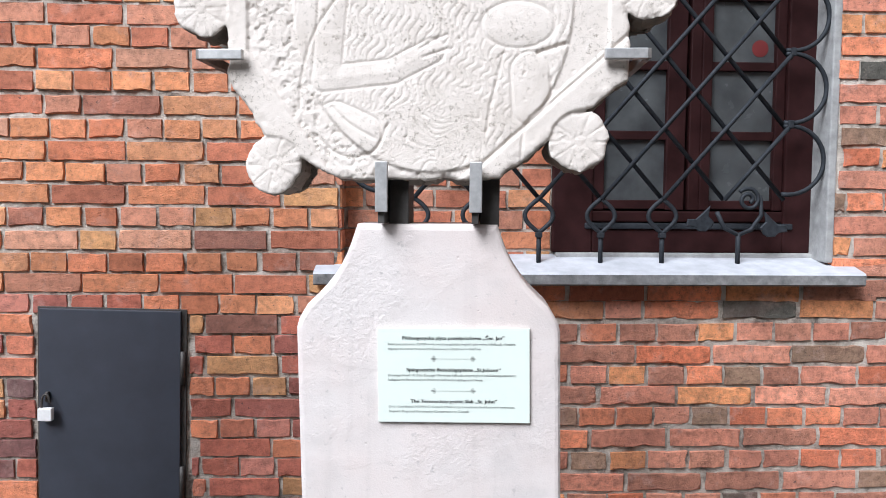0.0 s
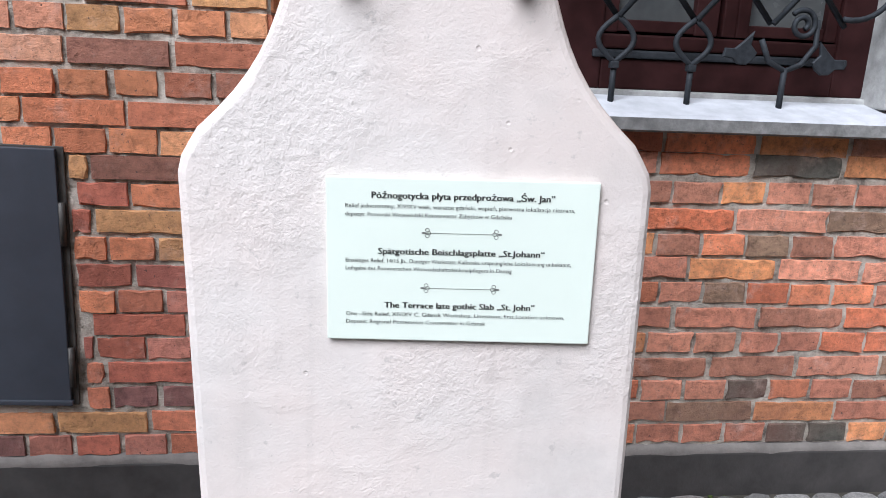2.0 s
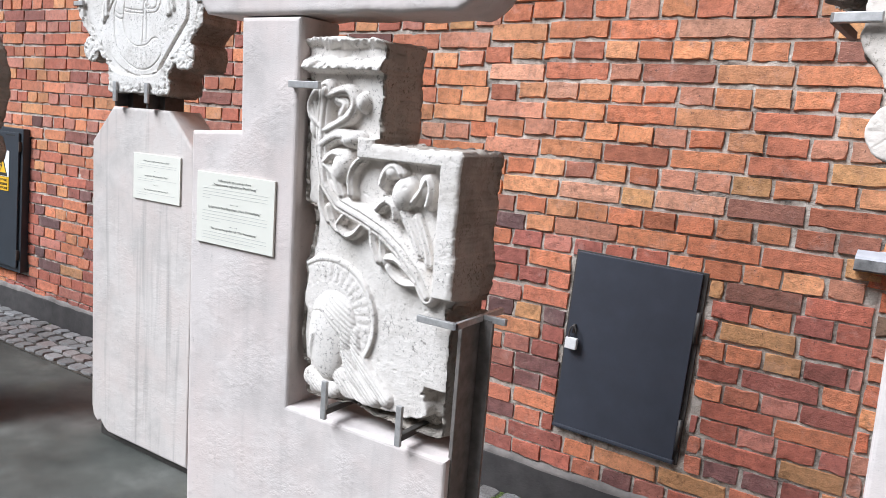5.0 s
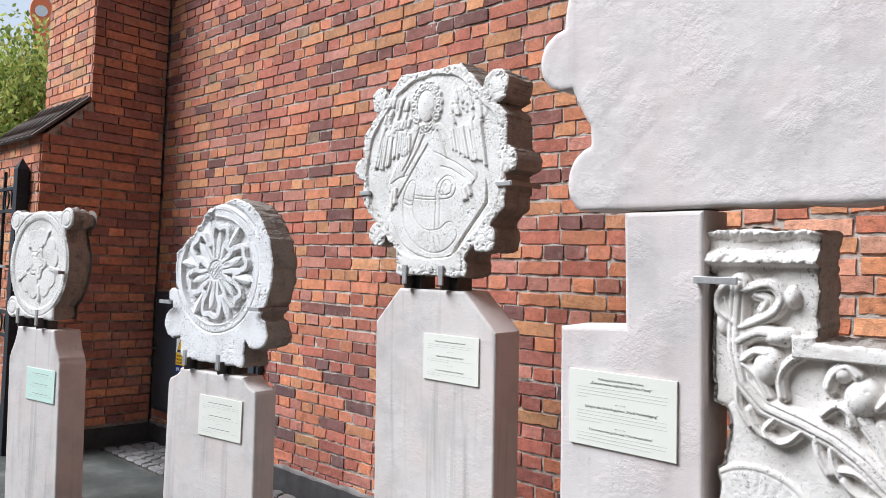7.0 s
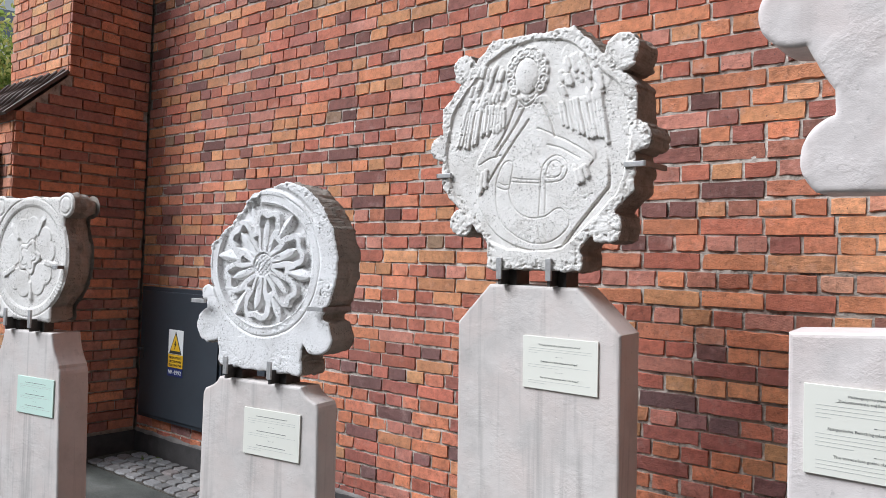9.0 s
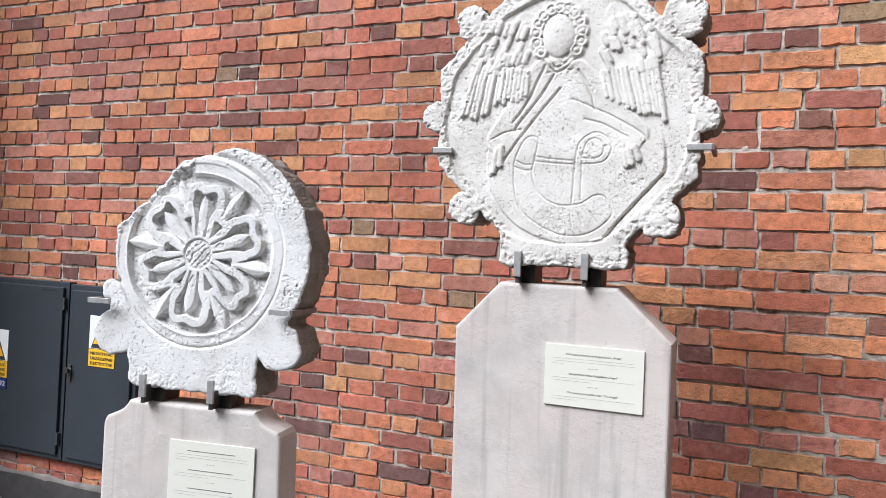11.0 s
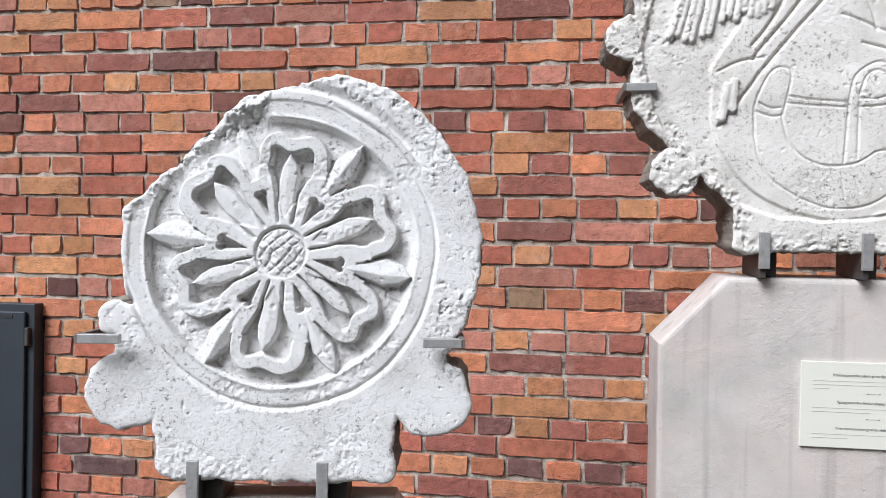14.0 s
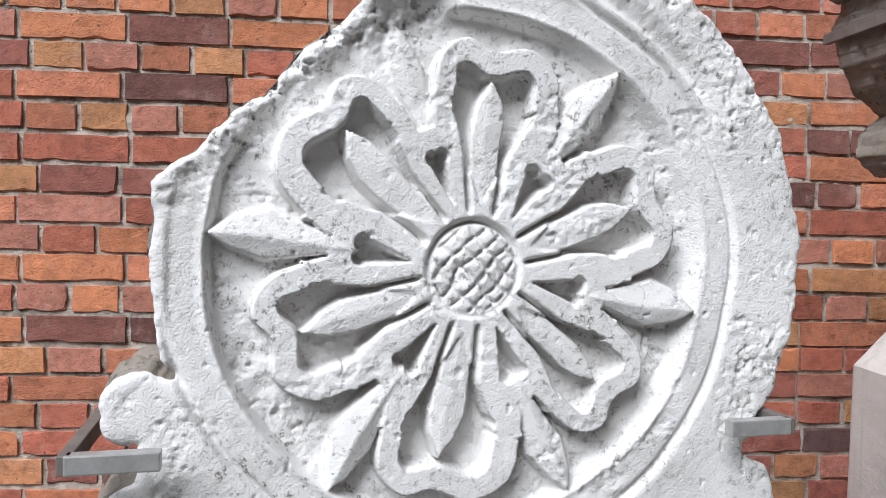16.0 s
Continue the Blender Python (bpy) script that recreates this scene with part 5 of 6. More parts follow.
def fragment_outline(u, v):
    a = np.minimum(rect(u, v, -0.225, 0.006, 0.05, 0.455, 0.012), rect(u, v, -0.243, 0.004, 0.352, 0.456, 0.012))
    b = rect(u, v, -0.190, 0.250, -0.138, 0.213, 0.008)
    c = rect(u, v, -0.195, 0.242, -0.462, -0.05, 0.015)
    d = np.minimum(np.minimum(a, b), c)
    d = np.minimum(d, np.maximum(circle(u, v, -0.128, -0.235, 0.155), -0.212 - u))
    d = np.maximum(d, -rect(u, v, 0.222, 0.30, -0.178, -0.146, 0.004))
    return np.maximum(d, -circle(u, v, -0.02, -0.545, 0.10))


def fragment(u, v):
    h = np.full_like(u, -0.050)
    # broken cornice on top
    top = step(v, 0.372, 0.385)
    h = np.maximum(h, -0.050 + top * (0.050 - 0.055 * np.exp(-((v - 0.425) / 0.022) ** 2) + rough(u, v, 0.030, 51, 34)))
    # plain border of the panel
    border = np.maximum(step(v, 0.172, 0.180) * step(u, -0.05, -0.04), step(u, 0.192, 0.200) * step(v, -0.13, -0.12)) * (v < 0.225)
    h = np.maximum(h, -0.05 + border * 0.052)
    # vine: a banded stem, curling leaves and buds
    def chain(points):
        d = 1.0
        for (ax, ay), (bx, by) in zip(points[:-1], points[1:]):
            d = np.minimum(d, capsule(u, v, ax, ay, bx, by))
        return d

    def raised(d, w, high):
        return -0.05 + high * np.sqrt(np.clip(1 - (d / w) ** 2, 0, 1))

    stem = chain([(-0.162, 0.334), (-0.167, 0.25), (-0.167, 0.182), (-0.149, 0.106), (-0.103, 0.058), (-0.025, 0.033), (0.04, 0.007), (0.094, -0.029), (0.147, -0.08), (0.179, -0.126)])
    h = np.maximum(h, raised(stem, 0.027, 0.046) - 0.012 * np.exp(-((stem - 0.009) / 0.0025) ** 2) * (stem < 0.026))
    for pts, w, high in (([(-0.19, 0.33), (-0.212, 0.30), (-0.207, 0.272), (-0.173, 0.245)], 0.016, 0.044), ([(-0.195, 0.30), (-0.185, 0.27), (-0.172, 0.25)], 0.012, 0.036),
                         ([(-0.150, 0.318), (-0.096, 0.335), (-0.068, 0.31), (-0.080, 0.276), (-0.122, 0.250), (-0.155, 0.235)], 0.016, 0.046), ([(-0.125, 0.31), (-0.10, 0.30), (-0.11, 0.275)], 0.016, 0.036),
                         ([(-0.165, 0.20), (-0.12, 0.225), (-0.085, 0.222), (-0.062, 0.215)], 0.020, 0.048), ([(-0.15, 0.16), (-0.125, 0.18), (-0.10, 0.178)], 0.014, 0.05),
                         ([(-0.03, 0.178), (-0.05, 0.165), (-0.07, 0.13), (-0.065, 0.085)], 0.013, 0.046), ([(-0.15, 0.15), (-0.12, 0.125), (-0.095, 0.08)], 0.014, 0.046),
                         ([(0.03, 0.12), (0.04, 0.15), (0.065, 0.168), (0.085, 0.15)], 0.015, 0.050), ([(0.02, 0.06), (0.045, 0.082), (0.07, 0.07), (0.075, 0.045)], 0.013, 0.048),
                         ([(0.125, 0.09), (0.145, 0.115), (0.16, 0.145), (0.172, 0.12), (0.165, 0.085)], 0.013, 0.050), ([(0.09, 0.06), (0.12, 0.02), (0.145, -0.03)], 0.018, 0.030),
                         ([(0.13, 0.05), (0.155, 0.0), (0.17, -0.05)], 0.014, 0.026), ([(-0.165, 0.10), (-0.16, 0.05), (-0.135, 0.01)], 0.012, 0.040),
                         ([(-0.137, 0.046), (-0.114, 0.0), (-0.09, -0.012)], 0.012, 0.042), ([(-0.08, 0.035), (-0.10, 0.005), (-0.074, -0.018), (-0.048, -0.010), (-0.025, 0.015)], 0.011, 0.044),
                         ([(0.005, 0.01), (0.012, -0.03), (0.03, -0.065)], 0.013, 0.042), ([(0.035, -0.01), (0.04, -0.04), (0.052, -0.066)], 0.011, 0.040),
                         ([(0.055, -0.055), (0.085, -0.055), (0.115, -0.075), (0.145, -0.098)], 0.012, 0.042), ([(0.06, -0.075), (0.078, -0.095), (0.11, -0.108), (0.145, -0.105)], 0.011, 0.044)):
        d = chain(flowing(pts))
        h = np.maximum(h, raised(d, w, high) - 0.007 * np.exp(-((d - 0.42 * w) / 0.0019) ** 2) * (d < w))
    for x, y, a, c, turn, high in ((-0.047, 0.307, 0.018, 0.026, 10, 0.046), (-0.072, 0.219, 0.040, 0.022, 8, 0.056), (-0.098, 0.150, 0.034, 0.046, -15, 0.060), (0.057, 0.152, 0.024, 0.022, 0, 0.052),
                                   (0.094, 0.105, 0.036, 0.044, -25, 0.062), (0.150, 0.125, 0.017, 0.032, 8, 0.046), (-0.20, 0.245, 0.020, 0.034, 0, 0.030)):
        k, q = math.cos(radians(turn)), math.sin(radians(turn))
        e2 = (((u - x) * k + (v - y) * q) / a) ** 2 + (((v - y) * k - (u - x) * q) / c) ** 2
        h = np.maximum(h, -0.05 + high * np.sqrt(np.clip(1 - e2, 0, 1)))
    # the fluted halo behind a plain head bent down, with hair band and drapery
    hx, hy = -0.128, -0.235
    r, th = np.hypot(u - hx, v - hy), np.degrees(np.arctan2(v - hy, u - hx))
    halo = (1 - step(r, 0.152, 0.156)) * step(v - hy + 1.1 * (u - hx), -0.09, -0.07)
    flute = np.abs(np.sin(np.radians(th) * 17)) * (1 - step(r, 0.134, 0.140)) * step(r, 0.080, 0.095)
    h = np.maximum(h, -0.05 + halo * (0.014 - 0.0022 * (1 - flute) * (r > 0.09) + 0.004 * step(r, 0.141, 0.145)))
    hair = np.sqrt(np.clip(1 - ((u + 0.108) / 0.078) ** 2 - ((v + 0.258) / 0.094) ** 2, 0, 1))
    h = np.maximum(h, np.where(hair > 0, -0.05 + 0.040 * hair ** 0.7 + 0.0011 * np.sin((u * 0.6 + v) * 480), -1))
    cu, cv = u + 0.130, v + 0.300
    k, q = math.cos(radians(6)), math.sin(radians(6))
    e2 = ((cu * k + cv * q) / 0.058) ** 2 + ((cv * k - cu * q) / 0.108) ** 2
    below = 1 - step(v + 0.222 + 0.80 * np.maximum(u + 0.143, 0) + 0.2 * np.maximum(-0.143 - u, 0), -0.004, 0.004)
    h = np.where((e2 < 1) & (below > 0), np.maximum(h - 0.008 * below, -0.05 + below * 0.043 * np.sqrt(np.clip(1 - e2, 0, 1)) ** 0.7), h)
    h = h + 0.009 * np.exp(-(capsule(u, v, -0.163, -0.285, -0.176, -0.340) / 0.008) ** 2)
    for pts, w, high in (([(-0.040, -0.260), (-0.030, -0.310), (0.010, -0.360), (0.070, -0.410)], 0.021, 0.026), ([(-0.060, -0.32), (-0.035, -0.37), (0.03, -0.42)], 0.024, 0.028), ([(-0.080, -0.385), (-0.05, -0.415), (0.0, -0.44)], 0.028, 0.026),
                         ([(-0.19, -0.41), (-0.15, -0.425), (-0.10, -0.43)], 0.024, 0.030)):
        h = np.maximum(h, raised(chain(pts), w, high) + 0.0022 * np.sin((u * 0.9 + v) * 520) * (chain(pts) < w * 0.9))
    # lower corner broken away
    h = 0.62 * h
    gone = step(u + 0.02 * vnoise(u, v, 30, 3, 56), 0.180, 0.186) * step(-v, 0.350, 0.356)
    h = h - gone * (0.045 + rough(u, v, 0.03, 53, 22))
    h = h - 0.05 * step(-v + 0.012 * vnoise(u, v, 30, 3, 57), 0.436, 0.445) * step(u, -0.10, 0.0)
    plain = step(e2, 0.9, 1.1) * (1 - step(hair, 0.0, 0.2))
    return h + (0.08 + 0.92 * plain) * (rough(u, v, 0.0008, 54, 90) + chips(u, v, 55, 95, 0.50, 0.0025))


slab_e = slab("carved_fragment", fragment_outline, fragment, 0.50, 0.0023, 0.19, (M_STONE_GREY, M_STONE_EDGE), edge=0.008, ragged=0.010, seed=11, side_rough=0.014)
slab_e.matrix_basis = ST2 @ pose(0.455, 0.004, 1.245)
tagged(slab_e, "grey limestone relief fragment with vine leaves and a haloed head", "stone fragment", "carved stone slabs")


# ---- steel brackets ----
def bracket(m, label, hooks, z0, z1, z_top, clamps, depth=0.15):
    th = tagged(new("steel_bracket"), label, "bracket", "slab brackets")
    th.matrix_basis = m
    for x in hooks:
        part("hook", box(x - 0.011, x + 0.011, -0.040, -0.030, z0 + 0.022, z_top, 0.0015), M_STEEL, th)
        part("hook_web", box(x - 0.007, x + 0.005, -0.032, depth * 0.8, z0 + 0.002, z1 + 0.006, 0.001), M_STEEL_DARK, th)
        part("stub", box(x + 0.006, x + 0.042, 0.02, depth * 0.75, z0 - 0.004, z1 + 0.006, 0.002), M_STEEL_DARK, th)
    for x0, x1, z in clamps:
        part("clamp", box(x0, x1, -0.038, -0.024, z - 0.009, z + 0.009, 0.0018), M_STEEL, th)
        out = x0 if x0 < sum(hooks) / 2 else x1
        part("clamp_arm", box(out - 0.006, out + 0.006, -0.036, depth, z - 0.009, z + 0.009, 0.0015), M_STEEL_POST, th)
    return th


bracket(ST1, "galvanised steel bracket holding the locks slab", (-0.127, 0.038), 1.462, 1.545, 1.572, ((-0.45, -0.373, 1.758), (0.255, 0.327, 1.756)))
bracket(ST3, "galvanised steel bracket holding the winged figure slab", (-0.245, -0.035), 1.51, 1.575, 1.612, ((-0.545, -0.48, 1.93), (0.245, 0.315, 1.93)))
bracket(ST4, "galvanised steel bracket holding the rosette slab", (-0.152, 0.092), 1.062, 1.115, 1.158, ((-0.37, -0.292, 1.385), (0.278, 0.352, 1.385)))
bracket(ST5, "galvanised steel bracket holding the flower slab", (-0.09, 0.12), 1.155, 1.215, 1.27, ((-0.335, -0.285, 1.52), (0.29, 0.325, 1.50)), 0.10)
frame_b = tagged(new("steel_bracket"), "dark steel post and hooks carrying the relief fragment", "bracket", "slab brackets")
frame_b.matrix_basis = ST2
part("post", box(0.724, 0.734, 0.02, 0.12, 0.0, 1.075, 0.002), M_STEEL_POST, frame_b)
part("post_flange", box(0.734, 0.768, 0.10, 0.11, 0.0, 1.075, 0.002), M_STEEL_POST, frame_b)
part("collar", box(0.635, 0.742, -0.022, -0.010, 1.068, 1.084, 0.002), M_STEEL, frame_b)
part("collar", box(0.732, 0.742, -0.022, 0.20, 1.068, 1.084, 0.002), M_STEEL, frame_b)
part("collar", box(0.742, 0.80, 0.10, 0.112, 1.068, 1.084, 0.002), M_STEEL, frame_b)
for x in (0.378, 0.612):
    part("hook", box(x - 0.008, x + 0.008, -0.034, -0.024, 0.76, 0.86, 0.0015), M_STEEL, frame_b)
    part("hook_foot", box(x - 0.008, x + 0.008, -0.03, 0.14, 0.772, 0.788, 0.0015), M_STEEL_DARK, frame_b)
part("clamp", box(0.20, 0.30, -0.020, -0.008, 1.578, 1.595, 0.0015), M_STEEL, frame_b)
part("clamp_arm", box(0.198, 0.210, -0.018, 0.03, 1.578, 1.595, 0.0015), M_STEEL, frame_b)

# ---- information plaques ----


def plaque(m, x0, x1, z0, z1, label, mat, lines, roll=0.0):
    """lines: (top share, text or None, height in m, share of the width, is title)."""
    th = tagged(new("info_plaque"), label, "plaque", "information plaques")
    w, h = x1 - x0, z1 - z0
    th.matrix_basis = m @ pose((x0 + x1) / 2, 0, (z0 + z1) / 2, 0, roll, 0)
    part("plate", box(-w / 2, w / 2, -0.007, -0.0005, -h / 2, h / 2, 0.0012), mat, th)
    for top, text, size, share, kind in lines:
        z = h / 2 - top * h
        if kind == "rule":
            part("ornament", box(-w * share, w * share, -0.0076, -0.0066, z - 0.0001, z + 0.0001), M_INK_GREY, th)
            for s in (-1, 1):
                part("ornament", box(s * w * share - 0.0022, s * w * share + 0.0022, -0.0076, -0.0066, z - 0.0008, z + 0.0008), M_INK_GREY, th)
                for up in (-1, 0, 1) if mat is M_PLATE else ():
                    cx, cz = s * (w * share - 0.0035 - 0.0015 * (up == 0)), z + up * 0.0030
                    part("ornament", tube([(cx + 0.0021 * math.cos(a), -0.0073, cz + 0.0019 * math.sin(a)) for a in [math.tau * k / 9 for k in range(9)]], 0.00030, 4, True), M_INK_GREY, th)
        elif text is None:
            x = -w * 0.42 if kind != "title" else -w * share / 2
            part("text_bar", box(x, x + w * share, -0.0074, -0.0066, z, z + size * (0.19 if kind == "title" else 0.17)), M_INK_GREY if kind == "title" else M_INK_SOFT, th)
        elif kind == "title":
            lettering("title_text", text, size, th, pose(0, -0.0076, z), M_INK if mat is M_PLATE else M_INK_GREY, "CENTER", 0.0006 if mat is M_PLATE else 0.0002, w * share)
        else:
            lettering("body_text", text, size, th, pose(-w * 0.43, -0.0076, z), M_INK_BODY, "LEFT", 0.0, w * share)
    return th


plaque(ST1, -0.1375, 0.1375, 1.103, 1.2755, "pale green white plastic plaque with black trilingual text", M_PLATE, [
    (0.120, "Późnogotycka płyta przedprożowa „Św. Jan”", 0.0095, 0.67, "title"),
    (0.178, "Relief jednostronny, XIV/XV wiek, warsztat gdański, wapień, pierwotna lokalizacja nieznana,", 0.0062, 0.84, "body"),
    (0.228, "depozyt: Pomorski Wojewódzki Konserwator Zabytków w Gdańsku", 0.0062, 0.61, "body"),
    (0.322, "", 0, 0.14, "rule"),
    (0.455, "Spätgotische Beischlagsplatte „St.Johann“", 0.0092, 0.62, "title"),
    (0.508, "Einseitiges Relief, 14/15 Jh., Danziger Werkstatt, Kalkstein, ursprüngliche Lokalisierung unbekannt,", 0.0062, 0.84, "body"),
    (0.556, "Leihgabe des Pommerschen Woiwodschaftsdenkmalpflegers in Danzig", 0.0062, 0.62, "body"),
    (0.662, "", 0, 0.14, "rule"),
    (0.790, "The Terrace late gothic Slab „St. John”", 0.0092, 0.57, "title"),
    (0.843, "One –Side Relief, XIV/XV C. Gdansk Workshop, Limestone, first Location unknown,", 0.0062, 0.83, "body"),
    (0.892, "Deposit: Regional Pomeranian Conservator in Gdansk", 0.0062, 0.53, "body")], -0.9)
BODY = lambda t, n, last: [(t + 0.045 * i, None, 0.006, 0.84 if i < n - 1 else last, "body") for i in range(n)]
plaque(ST2, -0.150, 0.155, 1.139, 1.338, "cream white plastic plaque with faded trilingual text", M_PLATE2, [
    (0.115, "Późnogotycka płyta przedprożowa", 0.0085, 0.42, "title"), (0.175, "„Zwiastowanie najświętszej Marii Panny”", 0.0098, 0.58, "title"), *BODY(0.225, 4, 0.10),
    (0.41, "", 0, 0.04, "rule"), (0.49, "Spätgotische Beischlagsplatte „Mariä Verkündigung”", 0.0095, 0.68, "title"), *BODY(0.54, 4, 0.25),
    (0.72, "", 0, 0.04, "rule"), (0.79, "The terrace late gothic slab “The Annunciation”", 0.0092, 0.60, "title"), *BODY(0.835, 3, 0.70)])
plaque(ST3, -0.153, 0.148, 1.139, 1.329, "cream white plastic plaque with faded trilingual text", M_PLATE2, [
    (0.165, "Późnogotycka płyta przedprożowa „Anioł”", 0.0085, 0.56, "title"), *BODY(0.225, 3, 0.12),
    (0.36, "", 0, 0.04, "rule"), (0.48, "Spätgotische Beischlagsplatte „Engel”", 0.0085, 0.50, "title"), *BODY(0.54, 2, 0.40),
    (0.655, "", 0, 0.04, "rule"), (0.785, "The terrace late gothic slab “The Angel”", 0.0085, 0.52, "title"), *BODY(0.845, 2, 0.25)])
for mm, x0, z1, mat in ((ST4, -0.062, 0.952, M_PLATE2), (ST5, 0.0, 0.918, M_PLATE3)):
    plaque(mm, x0, x0 + 0.302, z1 - 0.192, z1, "cream white plastic plaque with faded trilingual text" if mat is M_PLATE2 else "mint green plastic plaque with faded trilingual text", mat, [
        (0.165, None, 0.012, 0.56, "title"), *BODY(0.225, 3, 0.12), (0.36, "", 0, 0.04, "rule"), (0.48, None, 0.012, 0.52, "title"), *BODY(0.54, 2, 0.40),
        (0.655, "", 0, 0.04, "rule"), (0.785, None, 0.012, 0.52, "title"), *BODY(0.845, 2, 0.25)])

# ---- iron fence and what lies beyond it ----
fence = tagged(new("iron_fence"), "black wrought iron fence panel with scroll bands", "fence")
FY = 1.585
part("post", box(-7.485, -7.395, FY - 0.045, FY + 0.045, 0, 2.30, 0.006), M_IRON, fence)
bm = bmesh.new()
bmesh.ops.create_cone(bm, segments=4, radius1=0.066, radius2=0.004, depth=0.09, matrix=pose(-7.44, FY, 2.34, 0, 0, 45))
part("finial", bm, M_IRON, fence)
for z in (2.15, 1.965, 1.13, 0.94, 0.26, 0.07):
    part("rail", box(-10.6, -7.485, FY - 0.012, FY + 0.012, z - 0.014, z + 0.014, 0.003), M_IRON, fence)
for i in range(9):
    x = -8.13 - 0.30 * i if i else -7.83
    part("upright", box(x - 0.012, x + 0.012, FY - 0.012, FY + 0.012, 0.0, 2.30, 0.003), M_IRON, fence)
    for z in (2.057, 1.035, 0.165):
        for s in (-1, 1):
            part("scroll", tube([(x + 0.15 + s * (0.03 + 0.085 * (1 - math.cos(a)) / 2 * 1.2), FY, z + 0.075 * math.sin(a)) for a in [math.tau * k / 14 - math.pi / 2 for k in range(15)]], 0.007, 5), M_IRON, fence)


def tree(x, y, height, spread, seed, label, leaves=5200):
    rng = random.Random(seed)
    th = tagged(new("tree"), label, "tree", "street trees")
    th.matrix_basis = pose(x, y, 0)
    part("trunk", tube([(0, 0, -0.1), (0.05, 0, height * 0.2), (-0.04, 0.05, height * 0.42), (0.05, 0.02, height * 0.7)], 0.17, 9, taper=lambda t: 1 - 0.65 * t), M_BARK, th, smooth=True)
    tips = []
    for i in range(20):
        a, z0 = rng.uniform(0, math.tau), height * rng.uniform(0.28, 0.65)
        l = spread * rng.uniform(0.5, 1.0)
        tip = Vector((l * math.cos(a), l * math.sin(a), z0 + rng.uniform(0.1, 0.36) * height))
        mid = Vector((tip.x * 0.5, tip.y * 0.5, z0 + (tip.z - z0) * 0.35))
        part("limb", tube([(0, 0, z0), tuple(mid), tuple(tip)], 0.06, 6, taper=lambda t: 1 - 0.8 * t), M_BARK, th, smooth=True)
        tips += [tip, mid.lerp(tip, 0.6), mid + Vector((rng.uniform(-0.5, 0.5), rng.uniform(-0.5, 0.5), rng.uniform(0, 0.6)))]
    verts, faces = [], []
    for i in range(leaves):
        c = rng.choice(tips)
        p = c + Vector((rng.gauss(0, 0.36), rng.gauss(0, 0.36), rng.gauss(0, 0.28)))
        rot = Euler((rng.uniform(0, 6.3), rng.uniform(0, 6.3), rng.uniform(0, 6.3))).to_matrix()
        s = rng.uniform(0.028, 0.062)
        o = len(verts)
        for q in ((-1, 0, 0), (0, 0.55, 0.12), (1, 0, 0), (0, -0.55, 0.12)):
            verts.append(tuple(p + rot @ (Vector(q) * s)))
        faces.append((o, o + 1, o + 2, o + 3))
    me = bpy.data.meshes.new("crown")
    me.from_pydata(verts, [], faces)
    tagged(put("crown", me, M_LEAF, th), kind="stuff")
    return th


tree(-14.3, 3.35, 5.3, 1.25, 1, "leafy green tree turning yellow beyond the fence", 34000)
tree(-16.6, 2.9, 5.6, 1.5, 2, "leafy green tree with first autumn leaves", 30000)
tree(-37.0, 10.2, 4.6, 1.9, 3, "low bright green tree at the far side of the street", 9000)


def far_house(x, y, w, d, h, turn, label, cols, rows):
    th = tagged(new("apartment_building"), label, "building")
    th.matrix_basis = pose(x, y, 0, 0, 0, turn)
    part("wall", box(-w / 2, w / 2, 0, d, 0, h, 0.05), M_FACADE, th)
    part("roof", box(-w / 2 - 0.3, w / 2 + 0.3, -0.4, d + 0.3, h, h + 0.5, 0.05), M_ROOF, th)
    for i in range(cols):
        for j in range(rows):
            cx, cz = -w / 2 + (i + 0.5) * w / cols, 1.6 + j * 3.1
            win = part("window", box(cx - 0.75, cx + 0.75, -0.06, 0.05, cz - 0.1, cz + 1.7, 0.02), M_WHITE, th)
            part("pane", box(cx - 0.65, cx + 0.65, -0.075, -0.055, cz, cz + 1.6), M_FARGLASS, win)


far_house(-43.4, 31.6, 34, 12, 24, 72, "pale plastered apartment block far behind the trees", 9, 7)
sign_t = tagged(new("roadside_sign"), "tall orange sign with a round hole, far off", "sign")
sign_t.matrix_basis = pose(-28.94, 8.66, 0, 0, 0, 70)
ring = [(0.36 * math.cos(a), 10.3 + 0.56 * math.sin(a)) for a in [radians(-50 + 280 * i / 24) for i in range(25)]]
part("panel", outline_solid([(0.0, 6.4), (0.62, 6.4), (0.50, 7.6), (0.36, 8.8)] + ring + [(-0.20, 8.8), (-0.08, 7.6)], 0, 0.3, 0.02, 1), M_ORANGE, sign_t)
bm = bmesh.new()
bmesh.ops.create_circle(bm, cap_ends=True, segments=24, radius=0.2, matrix=pose(0, -0.025, 10.3, 90))
part("disc", bm, M_WHITE, sign_t, "white round centre")
part("mast", tube([(0.3, 0.15, 0), (0.3, 0.15, 4), (0.3, 0.15, 6.5)], 0.2, 10), M_STEEL, sign_t)

